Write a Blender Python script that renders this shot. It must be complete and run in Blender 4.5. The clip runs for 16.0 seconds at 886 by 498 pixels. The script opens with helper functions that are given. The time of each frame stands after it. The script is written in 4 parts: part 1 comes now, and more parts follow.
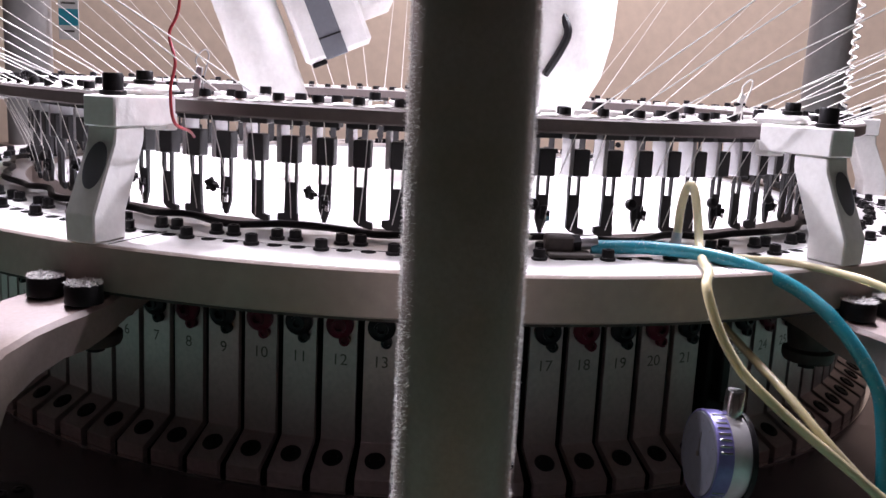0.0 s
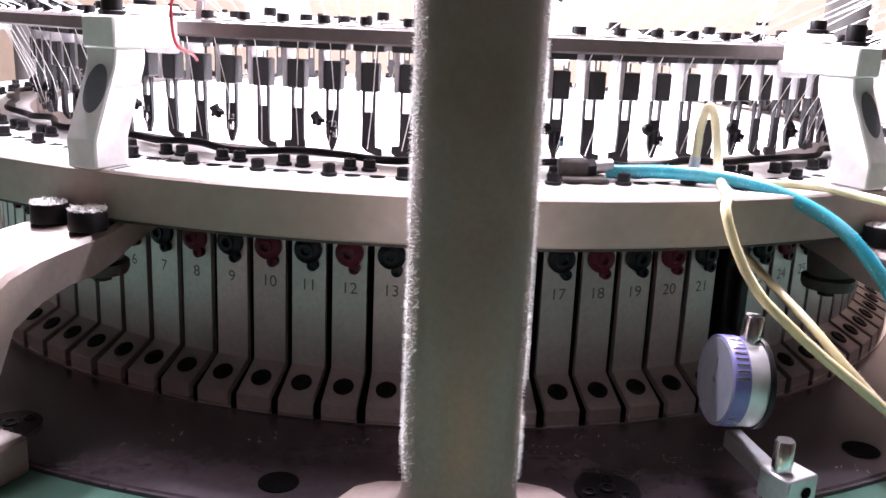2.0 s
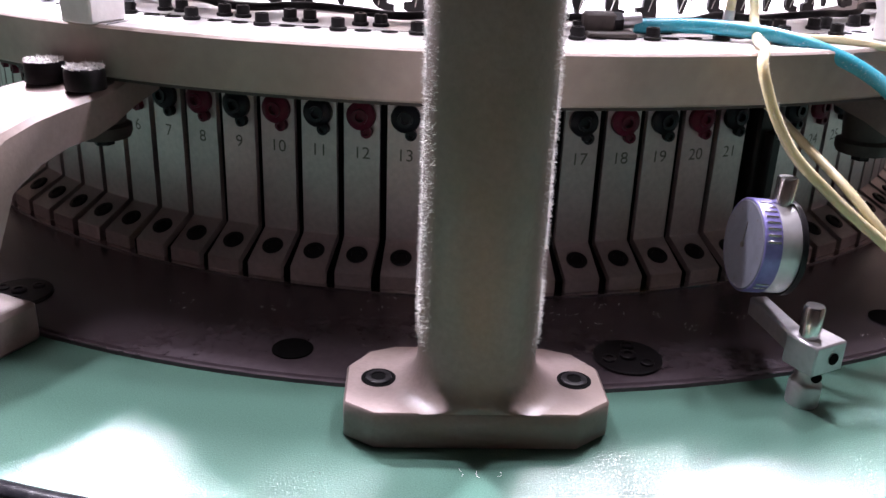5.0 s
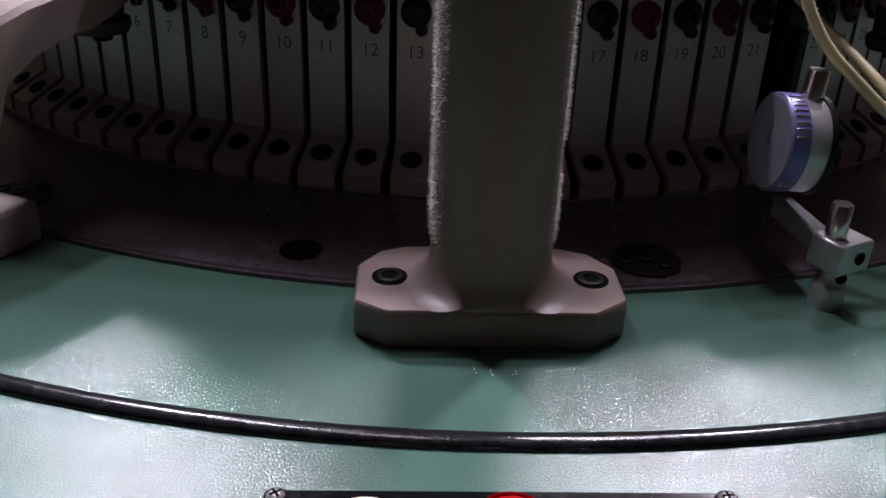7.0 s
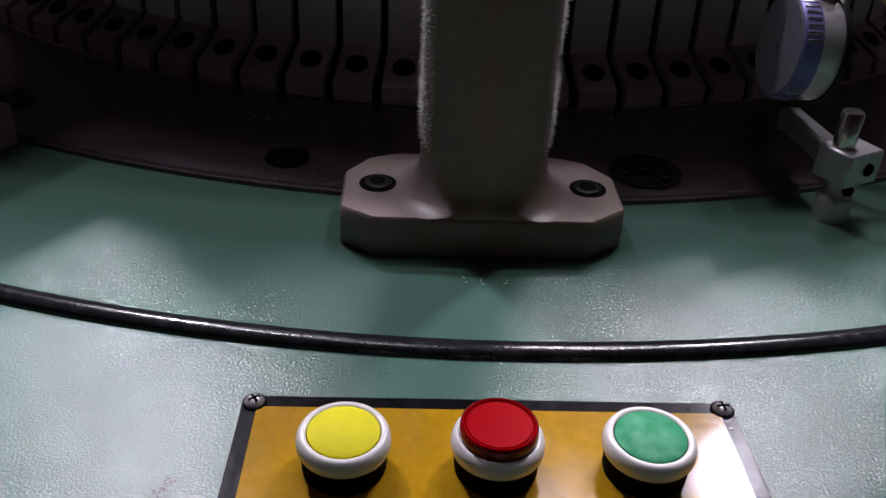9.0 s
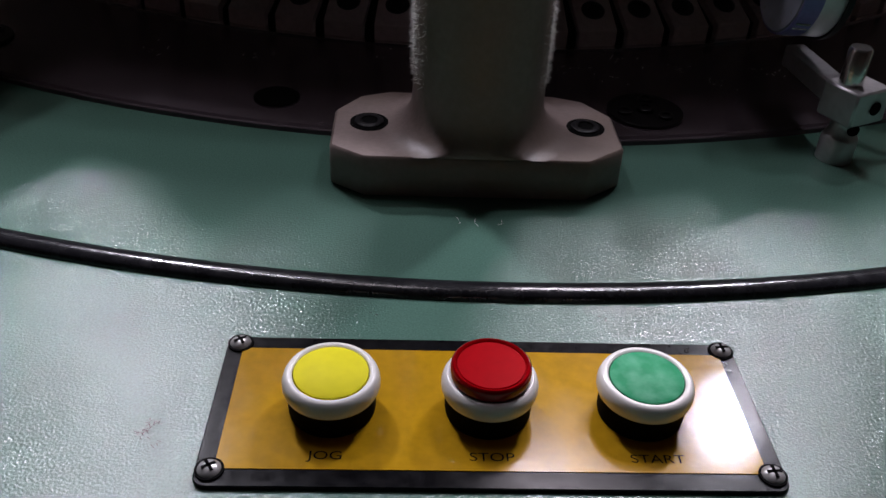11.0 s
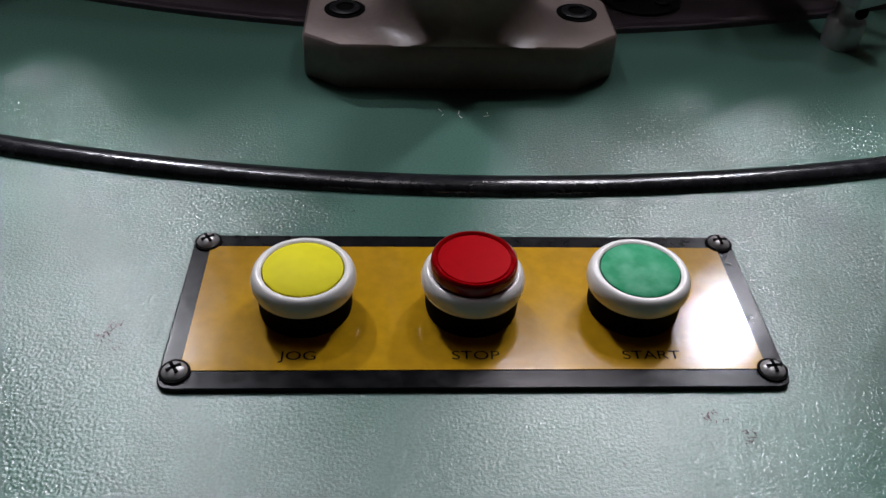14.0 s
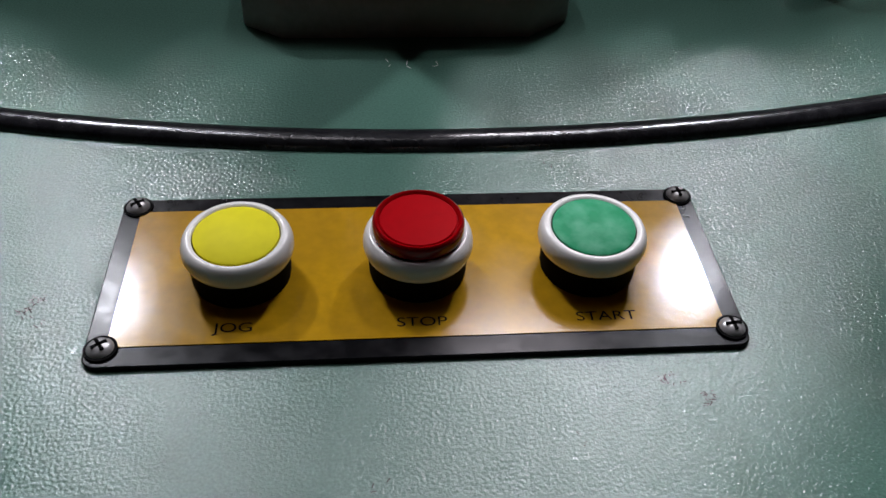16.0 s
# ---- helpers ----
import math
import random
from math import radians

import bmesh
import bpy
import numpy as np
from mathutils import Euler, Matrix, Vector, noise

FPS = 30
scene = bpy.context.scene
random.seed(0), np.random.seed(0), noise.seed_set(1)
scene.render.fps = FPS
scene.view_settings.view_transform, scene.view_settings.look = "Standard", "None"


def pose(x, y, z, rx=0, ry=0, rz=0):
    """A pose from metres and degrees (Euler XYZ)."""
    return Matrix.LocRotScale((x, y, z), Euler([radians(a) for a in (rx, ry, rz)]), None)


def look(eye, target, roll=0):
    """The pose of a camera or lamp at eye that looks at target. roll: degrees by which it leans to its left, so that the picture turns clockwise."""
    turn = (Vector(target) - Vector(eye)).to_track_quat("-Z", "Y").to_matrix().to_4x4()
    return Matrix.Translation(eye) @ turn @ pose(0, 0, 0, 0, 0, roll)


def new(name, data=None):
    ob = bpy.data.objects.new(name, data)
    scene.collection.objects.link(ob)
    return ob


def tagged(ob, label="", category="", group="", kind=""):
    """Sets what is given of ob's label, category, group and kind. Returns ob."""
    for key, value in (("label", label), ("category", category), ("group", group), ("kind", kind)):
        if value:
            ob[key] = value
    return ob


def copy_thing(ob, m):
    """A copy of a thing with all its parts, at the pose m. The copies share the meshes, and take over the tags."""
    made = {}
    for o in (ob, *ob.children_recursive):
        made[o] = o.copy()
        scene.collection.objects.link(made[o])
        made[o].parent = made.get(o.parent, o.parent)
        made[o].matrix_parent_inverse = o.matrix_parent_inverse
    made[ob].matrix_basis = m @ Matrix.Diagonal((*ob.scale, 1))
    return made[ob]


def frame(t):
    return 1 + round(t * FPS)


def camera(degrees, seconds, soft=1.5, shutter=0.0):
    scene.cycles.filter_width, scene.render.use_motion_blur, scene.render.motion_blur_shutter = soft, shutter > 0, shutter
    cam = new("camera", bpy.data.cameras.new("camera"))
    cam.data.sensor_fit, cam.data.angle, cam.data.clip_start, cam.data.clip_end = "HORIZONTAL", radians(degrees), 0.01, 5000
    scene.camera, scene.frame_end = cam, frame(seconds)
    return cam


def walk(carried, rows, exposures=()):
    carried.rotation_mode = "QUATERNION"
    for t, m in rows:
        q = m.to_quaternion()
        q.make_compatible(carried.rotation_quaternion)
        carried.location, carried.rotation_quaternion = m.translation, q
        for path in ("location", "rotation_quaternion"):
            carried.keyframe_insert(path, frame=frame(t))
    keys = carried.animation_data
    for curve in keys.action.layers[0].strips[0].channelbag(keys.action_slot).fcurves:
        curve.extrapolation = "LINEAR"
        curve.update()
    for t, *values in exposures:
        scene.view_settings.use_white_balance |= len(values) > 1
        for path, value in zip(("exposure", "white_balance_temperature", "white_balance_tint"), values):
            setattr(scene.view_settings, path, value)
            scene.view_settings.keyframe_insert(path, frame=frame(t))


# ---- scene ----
cam = camera(53.55, 16.0)
PATH = [
    (0, (-0.05326, -1.07204, 0.28681), (-0.01852, -0.58212, 0.19318), 2.862),
    (0.5, (-0.05399, -1.07018, 0.28391), (-0.02002, -0.58124, 0.18495), 2.814),
    (1, (-0.05348, -1.06750, 0.28265), (-0.02245, -0.58051, 0.17367), 2.604),
    (1.5, (-0.04999, -1.06375, 0.27428), (-0.02341, -0.57842, 0.15704), 2.405),
    (2, (-0.05060, -1.06128, 0.27239), (-0.02222, -0.57803, 0.14723), 2.465),
    (2.5, (-0.05030, -1.05859, 0.26830), (-0.02479, -0.57752, 0.13446), 2.256),
    (3, (-0.05205, -1.05626, 0.26359), (-0.02375, -0.57737, 0.12263), 2.453),
    (3.5, (-0.05153, -1.05283, 0.26194), (-0.02385, -0.57758, 0.10904), 2.385),
    (4, (-0.05149, -1.04947, 0.25924), (-0.02455, -0.57802, 0.09491), 2.384),
    (6.5, (-0.05333, -1.03501, 0.24152), (-0.03510, -0.58694, 0.02038), 1.965),
    (7, (-0.05391, -1.03373, 0.23410), (-0.03381, -0.58900, 0.00648), 2.223),
    (7.5, (-0.05295, -1.03138, 0.23111), (-0.03545, -0.59148, -0.00591), 2.000),
    (8, (-0.04995, -1.02711, 0.22448), (-0.03083, -0.59443, -0.02536), 2.419),
    (8.5, (-0.04911, -1.02591, 0.22172), (-0.03015, -0.59623, -0.03327), 2.508),
    (9, (-0.04806, -1.02460, 0.21643), (-0.02746, -0.59930, -0.04567), 2.840),
    (11.3, (-0.04352, -1.01718, 0.20354), (-0.02174, -0.60871, -0.08399), 2.959),
    (11.5, (-0.04273, -1.01599, 0.20102), (-0.01776, -0.60874, -0.08798), 3.284),
    (12, (-0.04211, -1.01400, 0.19888), (-0.01686, -0.60759, -0.09129), 3.072),
    (12.5, (-0.04074, -1.01242, 0.19440), (-0.01499, -0.60994, -0.10114), 3.089),
    (13, (-0.04028, -1.01030, 0.19171), (-0.01477, -0.61649, -0.11531), 2.995),
    (13.5, (-0.03964, -1.00957, 0.18964), (-0.01404, -0.62232, -0.12561), 2.848),
    (14, (-0.03907, -1.00818, 0.18847), (-0.01370, -0.62670, -0.13376), 2.667),
    (14.5, (-0.03988, -1.00624, 0.18631), (-0.01274, -0.63184, -0.14397), 2.788),
    (14.8, (-0.03987, -1.00592, 0.18574), (-0.00977, -0.63366, -0.14670), 3.169),
    (14.9, (-0.02964, -0.99571, 0.18234), (0.00873, -0.63144, -0.15801), 2.464),
    (15, (-0.02933, -0.99576, 0.18232), (0.00921, -0.63207, -0.15863), 2.493),
    (15.5, (-0.02913, -0.99527, 0.18261), (0.01014, -0.63297, -0.15972), 2.645),
    (16, (-0.02926, -0.99573, 0.18151), (0.00989, -0.63392, -0.16136), 2.739),
]
EXPOSURES = [(t, stops, 6500, tint) for t, stops, tint in ((0.0, 0.40, 27), (1.0, 1.2, 27), (2.0, 1.85, 29), (3.0, 2.42, 31), (4.2, 2.85, 32), (5.2, 1.0, 30), (6.3, 0.05, 32), (7.0, -0.22, 31), (9.0, -0.70, 28), (12.0, -0.88, 22), (14.8, -1.0, 17), (16.0, -1.0, 17))]
walk(cam, [(t, look(eye, target, roll)) for t, eye, target, roll in PATH], EXPOSURES)

# ---- light ----
world = bpy.data.worlds.new("room_air")
world.use_nodes = True
world.node_tree.nodes["Background"].inputs[0].default_value = (0.9, 0.95, 1.0, 1)
world.node_tree.nodes["Background"].inputs[1].default_value = 0.028
scene.world = world


def area_lamp(name, eye, target, size, power, colour=(0.97, 0.97, 1.0)):
    d = bpy.data.lights.new(name, "AREA")
    d.shape, d.size, d.energy, d.color = "DISK", size, power, colour
    ob = new(name, d)
    ob.matrix_world = look(eye, target)
    return ob


# pendant lamps over the machine: low pair behind, high added fill pair in front
LAMPS = [(-0.44, -0.06, 0.78, 11.0), (0.47, -0.05, 0.78, 9.0), (-0.32, -0.22, 1.02, 4.4), (0.32, -0.22, 1.02, 3.8)]
for x, y, z, power in LAMPS:
    area_lamp("lamp_light", (x, y, z), (x * 0.5, -0.50, 0.1), 0.07, power, (0.89, 0.94, 1.0))
# unseen room ceiling lamps added as fill, over the machine and behind it
CEILING_LAMPS = [(-0.10, -0.05, 3.1, 14.0), (0.60, 1.50, 3.1, 100.0)]
for x, y, z, power in CEILING_LAMPS:
    area_lamp("ceiling_light", (x, y, z - 0.1), (x, y, 0), 0.7, power, (0.97, 0.95, 1.0))


# ---- materials ----
def mat(name, base, rough=0.5, metal=0.0, grain=0.0, scale=200.0, stain=0.0, stain_scale=12.0, stain_colour=None, bump=0.0, bump_scale=400.0, rand=0.0, spec=0.5, rough_var=0.0):
    """A surface with grain, larger stains, roughness change and fine relief."""
    m = bpy.data.materials.new(name)
    m.use_nodes = True
    nt = m.node_tree
    b = nt.nodes["Principled BSDF"]
    b.inputs["Roughness"].default_value, b.inputs["Metallic"].default_value = rough, metal
    b.inputs["Specular IOR Level"].default_value = spec
    co = nt.nodes.new("ShaderNodeTexCoord").outputs["Object"]

    def tex(s, detail=4):
        n = nt.nodes.new("ShaderNodeTexNoise")
        n.inputs["Scale"].default_value, n.inputs["Detail"].default_value = s, detail
        nt.links.new(co, n.inputs["Vector"])
        return n.outputs["Fac"]

    def ramp(sock, a, c):
        r = nt.nodes.new("ShaderNodeMapRange")
        r.inputs[1].default_value, r.inputs[2].default_value = a, c
        nt.links.new(sock, r.inputs[0])
        return r.outputs[0]

    def mix(kind, fac, a, c):
        n = nt.nodes.new("ShaderNodeMix")
        n.data_type, n.blend_type = "RGBA", kind
        for sock, v in ((n.inputs[0], fac), (n.inputs[6], a), (n.inputs[7], c)):
            if hasattr(v, "links"):
                nt.links.new(v, sock)
            elif isinstance(v, float):
                sock.default_value = v
            else:
                sock.default_value = (*v, 1)
        return n.outputs[2]

    def times(sock, k):
        n = nt.nodes.new("ShaderNodeMath")
        n.operation = "MULTIPLY"
        n.inputs[1].default_value = k
        nt.links.new(sock, n.inputs[0])
        return n.outputs[0]

    col = mix("MIX", 0.0, base, base)
    if grain:
        dark = tuple(c * (1 - grain) for c in base)
        lite = tuple(min(1, c * (1 + grain)) for c in base)
        col = mix("MIX", ramp(tex(scale), 0.3, 0.7), dark, lite)
    if stain:
        sc = stain_colour or tuple(c * 0.45 for c in base)
        col = mix("MIX", times(ramp(tex(stain_scale, 6), 0.42, 0.78), stain), col, sc)
    if rand:
        n = nt.nodes.new("ShaderNodeObjectInfo")
        mr = nt.nodes.new("ShaderNodeMapRange")
        mr.inputs[3].default_value, mr.inputs[4].default_value = 1 - rand, 1 + rand
        nt.links.new(n.outputs["Random"], mr.inputs[0])
        hsv = nt.nodes.new("ShaderNodeHueSaturation")
        nt.links.new(mr.outputs[0], hsv.inputs["Value"])
        nt.links.new(col, hsv.inputs["Color"])
        col = hsv.outputs[0]
    nt.links.new(col, b.inputs["Base Color"])
    if rough_var:
        r = nt.nodes.new("ShaderNodeMapRange")
        r.inputs[1].default_value, r.inputs[2].default_value = 0.3, 0.7
        r.inputs[3].default_value, r.inputs[4].default_value = max(0.02, rough - rough_var), min(1, rough + rough_var)
        nt.links.new(tex(stain_scale * 2, 5), r.inputs[0])
        nt.links.new(r.outputs[0], b.inputs["Roughness"])
    if bump:
        n = nt.nodes.new("ShaderNodeBump")
        n.inputs["Strength"].default_value, n.inputs["Distance"].default_value = bump, 0.001
        nt.links.new(tex(bump_scale, 3), n.inputs["Height"])
        nt.links.new(n.outputs[0], b.inputs["Normal"])
    return m


def glow(name, colour, strength):
    m = bpy.data.materials.new(name)
    m.use_nodes = True
    b = m.node_tree.nodes["Principled BSDF"]
    b.inputs["Base Color"].default_value = (*colour, 1)
    b.inputs["Emission Color"].default_value = (*colour, 1)
    b.inputs["Emission Strength"].default_value = strength
    return m


GREEN = mat("green_hammer_paint", (0.077, 0.166, 0.128), 0.14, spec=0.48, grain=0.17, scale=1300, stain=0.35, stain_scale=6, stain_colour=(0.058, 0.122, 0.096), bump=0.26, bump_scale=1050, rough_var=0.04)
CAST = mat("cast_aluminium_paint", (0.255, 0.195, 0.180), 0.40, grain=0.08, scale=300, stain=0.8, stain_scale=14, stain_colour=(0.155, 0.115, 0.075), bump=0.15, bump_scale=500)
CASTDARK = mat("dark_brown_steel", (0.055, 0.045, 0.040), 0.6, metal=0.2, grain=0.2, scale=200, stain=0.4, stain_scale=60)
STEEL = mat("dull_steel", (0.56, 0.55, 0.56), 0.38, metal=0.75, grain=0.07, scale=260, stain=0.3, stain_scale=40, stain_colour=(0.36, 0.34, 0.33), bump=0.06, bump_scale=900, rand=0.07)
SEGMENT = mat("ground_steel_segment", (0.51, 0.425, 0.42), 0.38, metal=0.5, grain=0.08, scale=300, stain=0.35, stain_scale=45, stain_colour=(0.40, 0.32, 0.31), bump=0.05, bump_scale=900, rand=0.09)
BRIGHT = mat("bright_steel", (0.72, 0.71, 0.70), 0.22, metal=1.0, grain=0.05, scale=300, rough_var=0.06)
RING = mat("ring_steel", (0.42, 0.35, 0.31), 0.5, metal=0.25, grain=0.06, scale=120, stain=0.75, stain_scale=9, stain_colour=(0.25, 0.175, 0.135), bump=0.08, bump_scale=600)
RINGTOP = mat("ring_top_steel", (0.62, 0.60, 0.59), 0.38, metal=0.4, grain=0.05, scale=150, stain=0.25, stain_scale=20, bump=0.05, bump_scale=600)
PLATE = mat("dark_oiled_plate", (0.15, 0.118, 0.136), 0.25, metal=0.6, grain=0.12, scale=160, stain=0.12, stain_scale=9, stain_colour=(0.23, 0.19, 0.20), bump=0.03, bump_scale=500, rough_var=0.02)
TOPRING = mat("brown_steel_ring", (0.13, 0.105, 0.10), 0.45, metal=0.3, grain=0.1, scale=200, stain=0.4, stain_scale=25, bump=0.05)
WHITE = mat("white_painted_casting", (0.80, 0.78, 0.76), 0.5, grain=0.04, scale=250, stain=0.4, stain_scale=60, stain_colour=(0.52, 0.49, 0.46), bump=0.12, bump_scale=500)
BLACK = mat("black_oxide_steel", (0.009, 0.008, 0.009), 0.42, spec=0.2, grain=0.2, scale=300, bump=0.05)
BLACKFEED = mat("black_feeder_plate", (0.015, 0.014, 0.015), 0.55, grain=0.2, scale=300)
RUBBER = mat("black_rubber_edging", (0.010, 0.010, 0.012), 0.19, spec=0.45, grain=0.3, scale=500, stain=0.4, stain_scale=110, stain_colour=(0.035, 0.035, 0.038), bump=0.10, bump_scale=500, rough_var=0.05)
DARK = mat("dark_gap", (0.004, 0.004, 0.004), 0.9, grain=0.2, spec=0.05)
REDKNOB = mat("red_plastic_knob", (0.11, 0.010, 0.026), 0.4, spec=0.25, grain=0.15, scale=300, rand=0.15)
BLUEKNOB = mat("dark_slate_knob", (0.006, 0.007, 0.011), 0.4, spec=0.3, grain=0.15, scale=300, rand=0.15)
PRINT = mat("black_print", (0.006, 0.006, 0.006), 0.8, grain=0.1, spec=0.06)
INK = mat("dark_engraving", (0.10, 0.09, 0.075), 0.7, grain=0.2)
BLUE = mat("blue_air_hose", (0.012, 0.31, 0.40), 0.35, grain=0.08, scale=120, stain=0.25, stain_scale=90, stain_colour=(0.25, 0.5, 0.58), bump=0.1)
YARN = mat("white_yarn", (0.85, 0.83, 0.78), 0.8, grain=0.05)
LINT = mat("white_lint", (0.82, 0.80, 0.78), 0.9, grain=0.05)
REDWIRE = mat("red_wire", (0.45, 0.03, 0.04), 0.45, grain=0.1)
WALL = mat("beige_wall_paint", (0.74, 0.61, 0.47), 0.75, grain=0.05, scale=30, stain=0.3, stain_scale=2.5, stain_colour=(0.58, 0.45, 0.35), bump=0.1, bump_scale=60)
DIALWHITE = mat("pale_dial_enamel", (0.82, 0.81, 0.80), 0.35, grain=0.03, scale=150, stain=0.1, stain_scale=20)
DARKWALL = mat("unseen_dark_wall_brown", (0.15, 0.115, 0.10), 0.75, grain=0.06, scale=30, stain=0.3, stain_scale=2.5, bump=0.1, bump_scale=60)
CASING = mat("dark_plinth_paint", (0.06, 0.06, 0.06), 0.6, grain=0.1, scale=60)
CEIL = mat("unseen_dark_ceiling", (0.16, 0.15, 0.15), 0.8, grain=0.04, scale=20, stain=0.2, stain_scale=2)
FLOOR = mat("grey_concrete_floor", (0.22, 0.21, 0.20), 0.6, grain=0.12, scale=40, stain=0.5, stain_scale=2.5, bump=0.15, bump_scale=80)
GREYPOST = mat("grey_painted_post", (0.40, 0.38, 0.37), 0.5, grain=0.05, scale=80, stain=0.2, stain_scale=12)
YELLOWPANEL = mat("worn_yellow_panel", (0.46, 0.245, 0.007), 0.14, spec=0.21, grain=0.12, scale=260, stain=0.6, stain_scale=30, stain_colour=(0.36, 0.19, 0.012), bump=0.04, bump_scale=240, rough_var=0.03)
BLACKPANEL = mat("worn_black_panel_edge", (0.005, 0.005, 0.006), 0.2, spec=0.07, grain=0.3, scale=300, stain=0.35, stain_scale=150, stain_colour=(0.013, 0.012, 0.011), bump=0.04, bump_scale=300, rough_var=0.04)
IVORY = mat("ivory_plastic_collar", (0.80, 0.77, 0.74), 0.25, grain=0.02, scale=200, spec=0.6)


SCREWHEAD = mat("zinc_screw_head", (0.50, 0.49, 0.49), 0.30, metal=0.5, grain=0.1, scale=900, stain=0.4, stain_scale=300, stain_colour=(0.25, 0.24, 0.23))
BTN_YELLOW = mat("yellow_button_face", (0.80, 0.72, 0.015), 0.6, spec=0.12, grain=0.05, scale=160, stain=0.2, stain_scale=120, stain_colour=(0.62, 0.48, 0.02))
BTN_GREEN = mat("green_button_face", (0.015, 0.30, 0.13), 0.55, spec=0.15, grain=0.1, scale=160, stain=0.6, stain_scale=140, stain_colour=(0.20, 0.52, 0.36))
BTN_RED = mat("red_button_cap", (0.40, 0.0006, 0.004), 0.35, grain=0.12, scale=160, stain=0.4, stain_scale=90, stain_colour=(0.22, 0.0, 0.001), spec=0.03)
RED_LENS = mat("deep_red_lens", (0.30, 0.001, 0.003), 0.10, grain=0.2, scale=100, spec=0.4)
GAUGECASE = mat("satin_gauge_case", (0.66, 0.65, 0.66), 0.45, metal=0.6, grain=0.05, scale=200, stain=0.3, stain_scale=70)
GAUGEFACE = mat("gauge_face_print", (0.22, 0.23, 0.28), 0.25, grain=0.05, scale=100, stain=0.3, stain_scale=80)
PURPLE = mat("violet_blue_bezel", (0.20, 0.18, 0.44), 0.35, grain=0.1, scale=250, metal=0.2)
GREYBOX = mat("grey_plastic_panel", (0.13, 0.135, 0.15), 0.5, grain=0.05)
LAMPGLOW = glow("lamp_diffuser_glow", (1, 0.97, 0.93), 1.5)

m_tube = bpy.data.materials.new("clear_yellow_tube")
m_tube.use_nodes = True
_b = m_tube.node_tree.nodes["Principled BSDF"]
_b.inputs["Base Color"].default_value = (0.80, 0.70, 0.42, 1)
_b.inputs["Roughness"].default_value = 0.3
_b.inputs["Transmission Weight"].default_value = 0.25
TUBE = m_tube


# ---- mesh tools ----
def mesh_of(bm, name, material, smooth=40):
    me = bpy.data.meshes.new(name)
    bmesh.ops.recalc_face_normals(bm, faces=bm.faces)
    bm.to_mesh(me)
    bm.free()
    for mt in material if isinstance(material, (list, tuple)) else [material]:
        me.materials.append(mt)
    if smooth:
        me.shade_smooth()
        me.set_sharp_from_angle(angle=radians(smooth))
    return me


def part(name, bm, material, parent=None, label="", at=None, smooth=40):
    me = bm if isinstance(bm, bpy.types.Mesh) else mesh_of(bm, name, material, smooth)
    ob = new(name, me)
    if parent is not None:
        ob.parent = parent
    if at is not None:
        ob.matrix_local = at
    if label:
        ob["label"] = label
    return ob


def thing(name, at, label, category, group="", kind=""):
    ob = new(name)
    ob.empty_display_size = 0.02
    ob.matrix_world = at
    return tagged(ob, label, category, group, kind)


def box(sx, sy, sz, x=0, y=0, z=0, bevel=0.0, bm=None, seg=1):
    """A box of that size whose base centre is at x, y, z."""
    own = bmesh.new()
    bmesh.ops.create_cube(own, size=1)
    bmesh.ops.transform(own, matrix=Matrix.Translation((x, y, z + sz / 2)) @ Matrix.Diagonal((sx, sy, sz, 1)), verts=own.verts)
    if bevel:
        bmesh.ops.bevel(own, geom=own.edges[:], offset=bevel, segments=seg, affect="EDGES", profile=0.5)
    return join(bm, own)


def join(bm, own, m=None):
    if m is not None:
        own.transform(m)
    if bm is None:
        return own
    me = bpy.data.meshes.new("tmp")
    own.to_mesh(me)
    own.free()
    bm.from_mesh(me)
    bpy.data.meshes.remove(me)
    return bm


def lathe(profile, n=32, a0=0.0, a1=360.0, closed=False, bm=None, m=None):
    """Turns (r, z) points about z. closed: the profile is a loop."""
    own = bmesh.new()
    full = abs(a1 - a0) >= 359.99
    steps = n if full else n + 1
    rows = []
    for k in range(steps):
        a = radians(a0 + (a1 - a0) * k / n)
        rows.append([own.verts.new((r * math.sin(a), -r * math.cos(a), z)) for r, z in profile])
    count = len(profile)
    for k in range(n):
        p, q = rows[k], rows[(k + 1) % steps]
        for j in range(count if closed else count - 1):
            i = (j + 1) % count
            own.faces.new((p[j], q[j], q[i], p[i]))
    if not full and closed:
        own.faces.new(rows[0])
        own.faces.new(rows[-1])
    bmesh.ops.remove_doubles(own, verts=own.verts, dist=1e-6)
    return join(bm, own, m)


def disc_solid(r, h, n=24, bevel=0.0, bm=None, m=None):
    b = min(bevel, r * 0.45, h * 0.45)
    prof = [(0, 0), (r - b, 0), (r, b), (r, h - b), (r - b, h), (0, h)] if b else [(0, 0), (r, 0), (r, h), (0, h)]
    return lathe(prof, n, bm=bm, m=m)


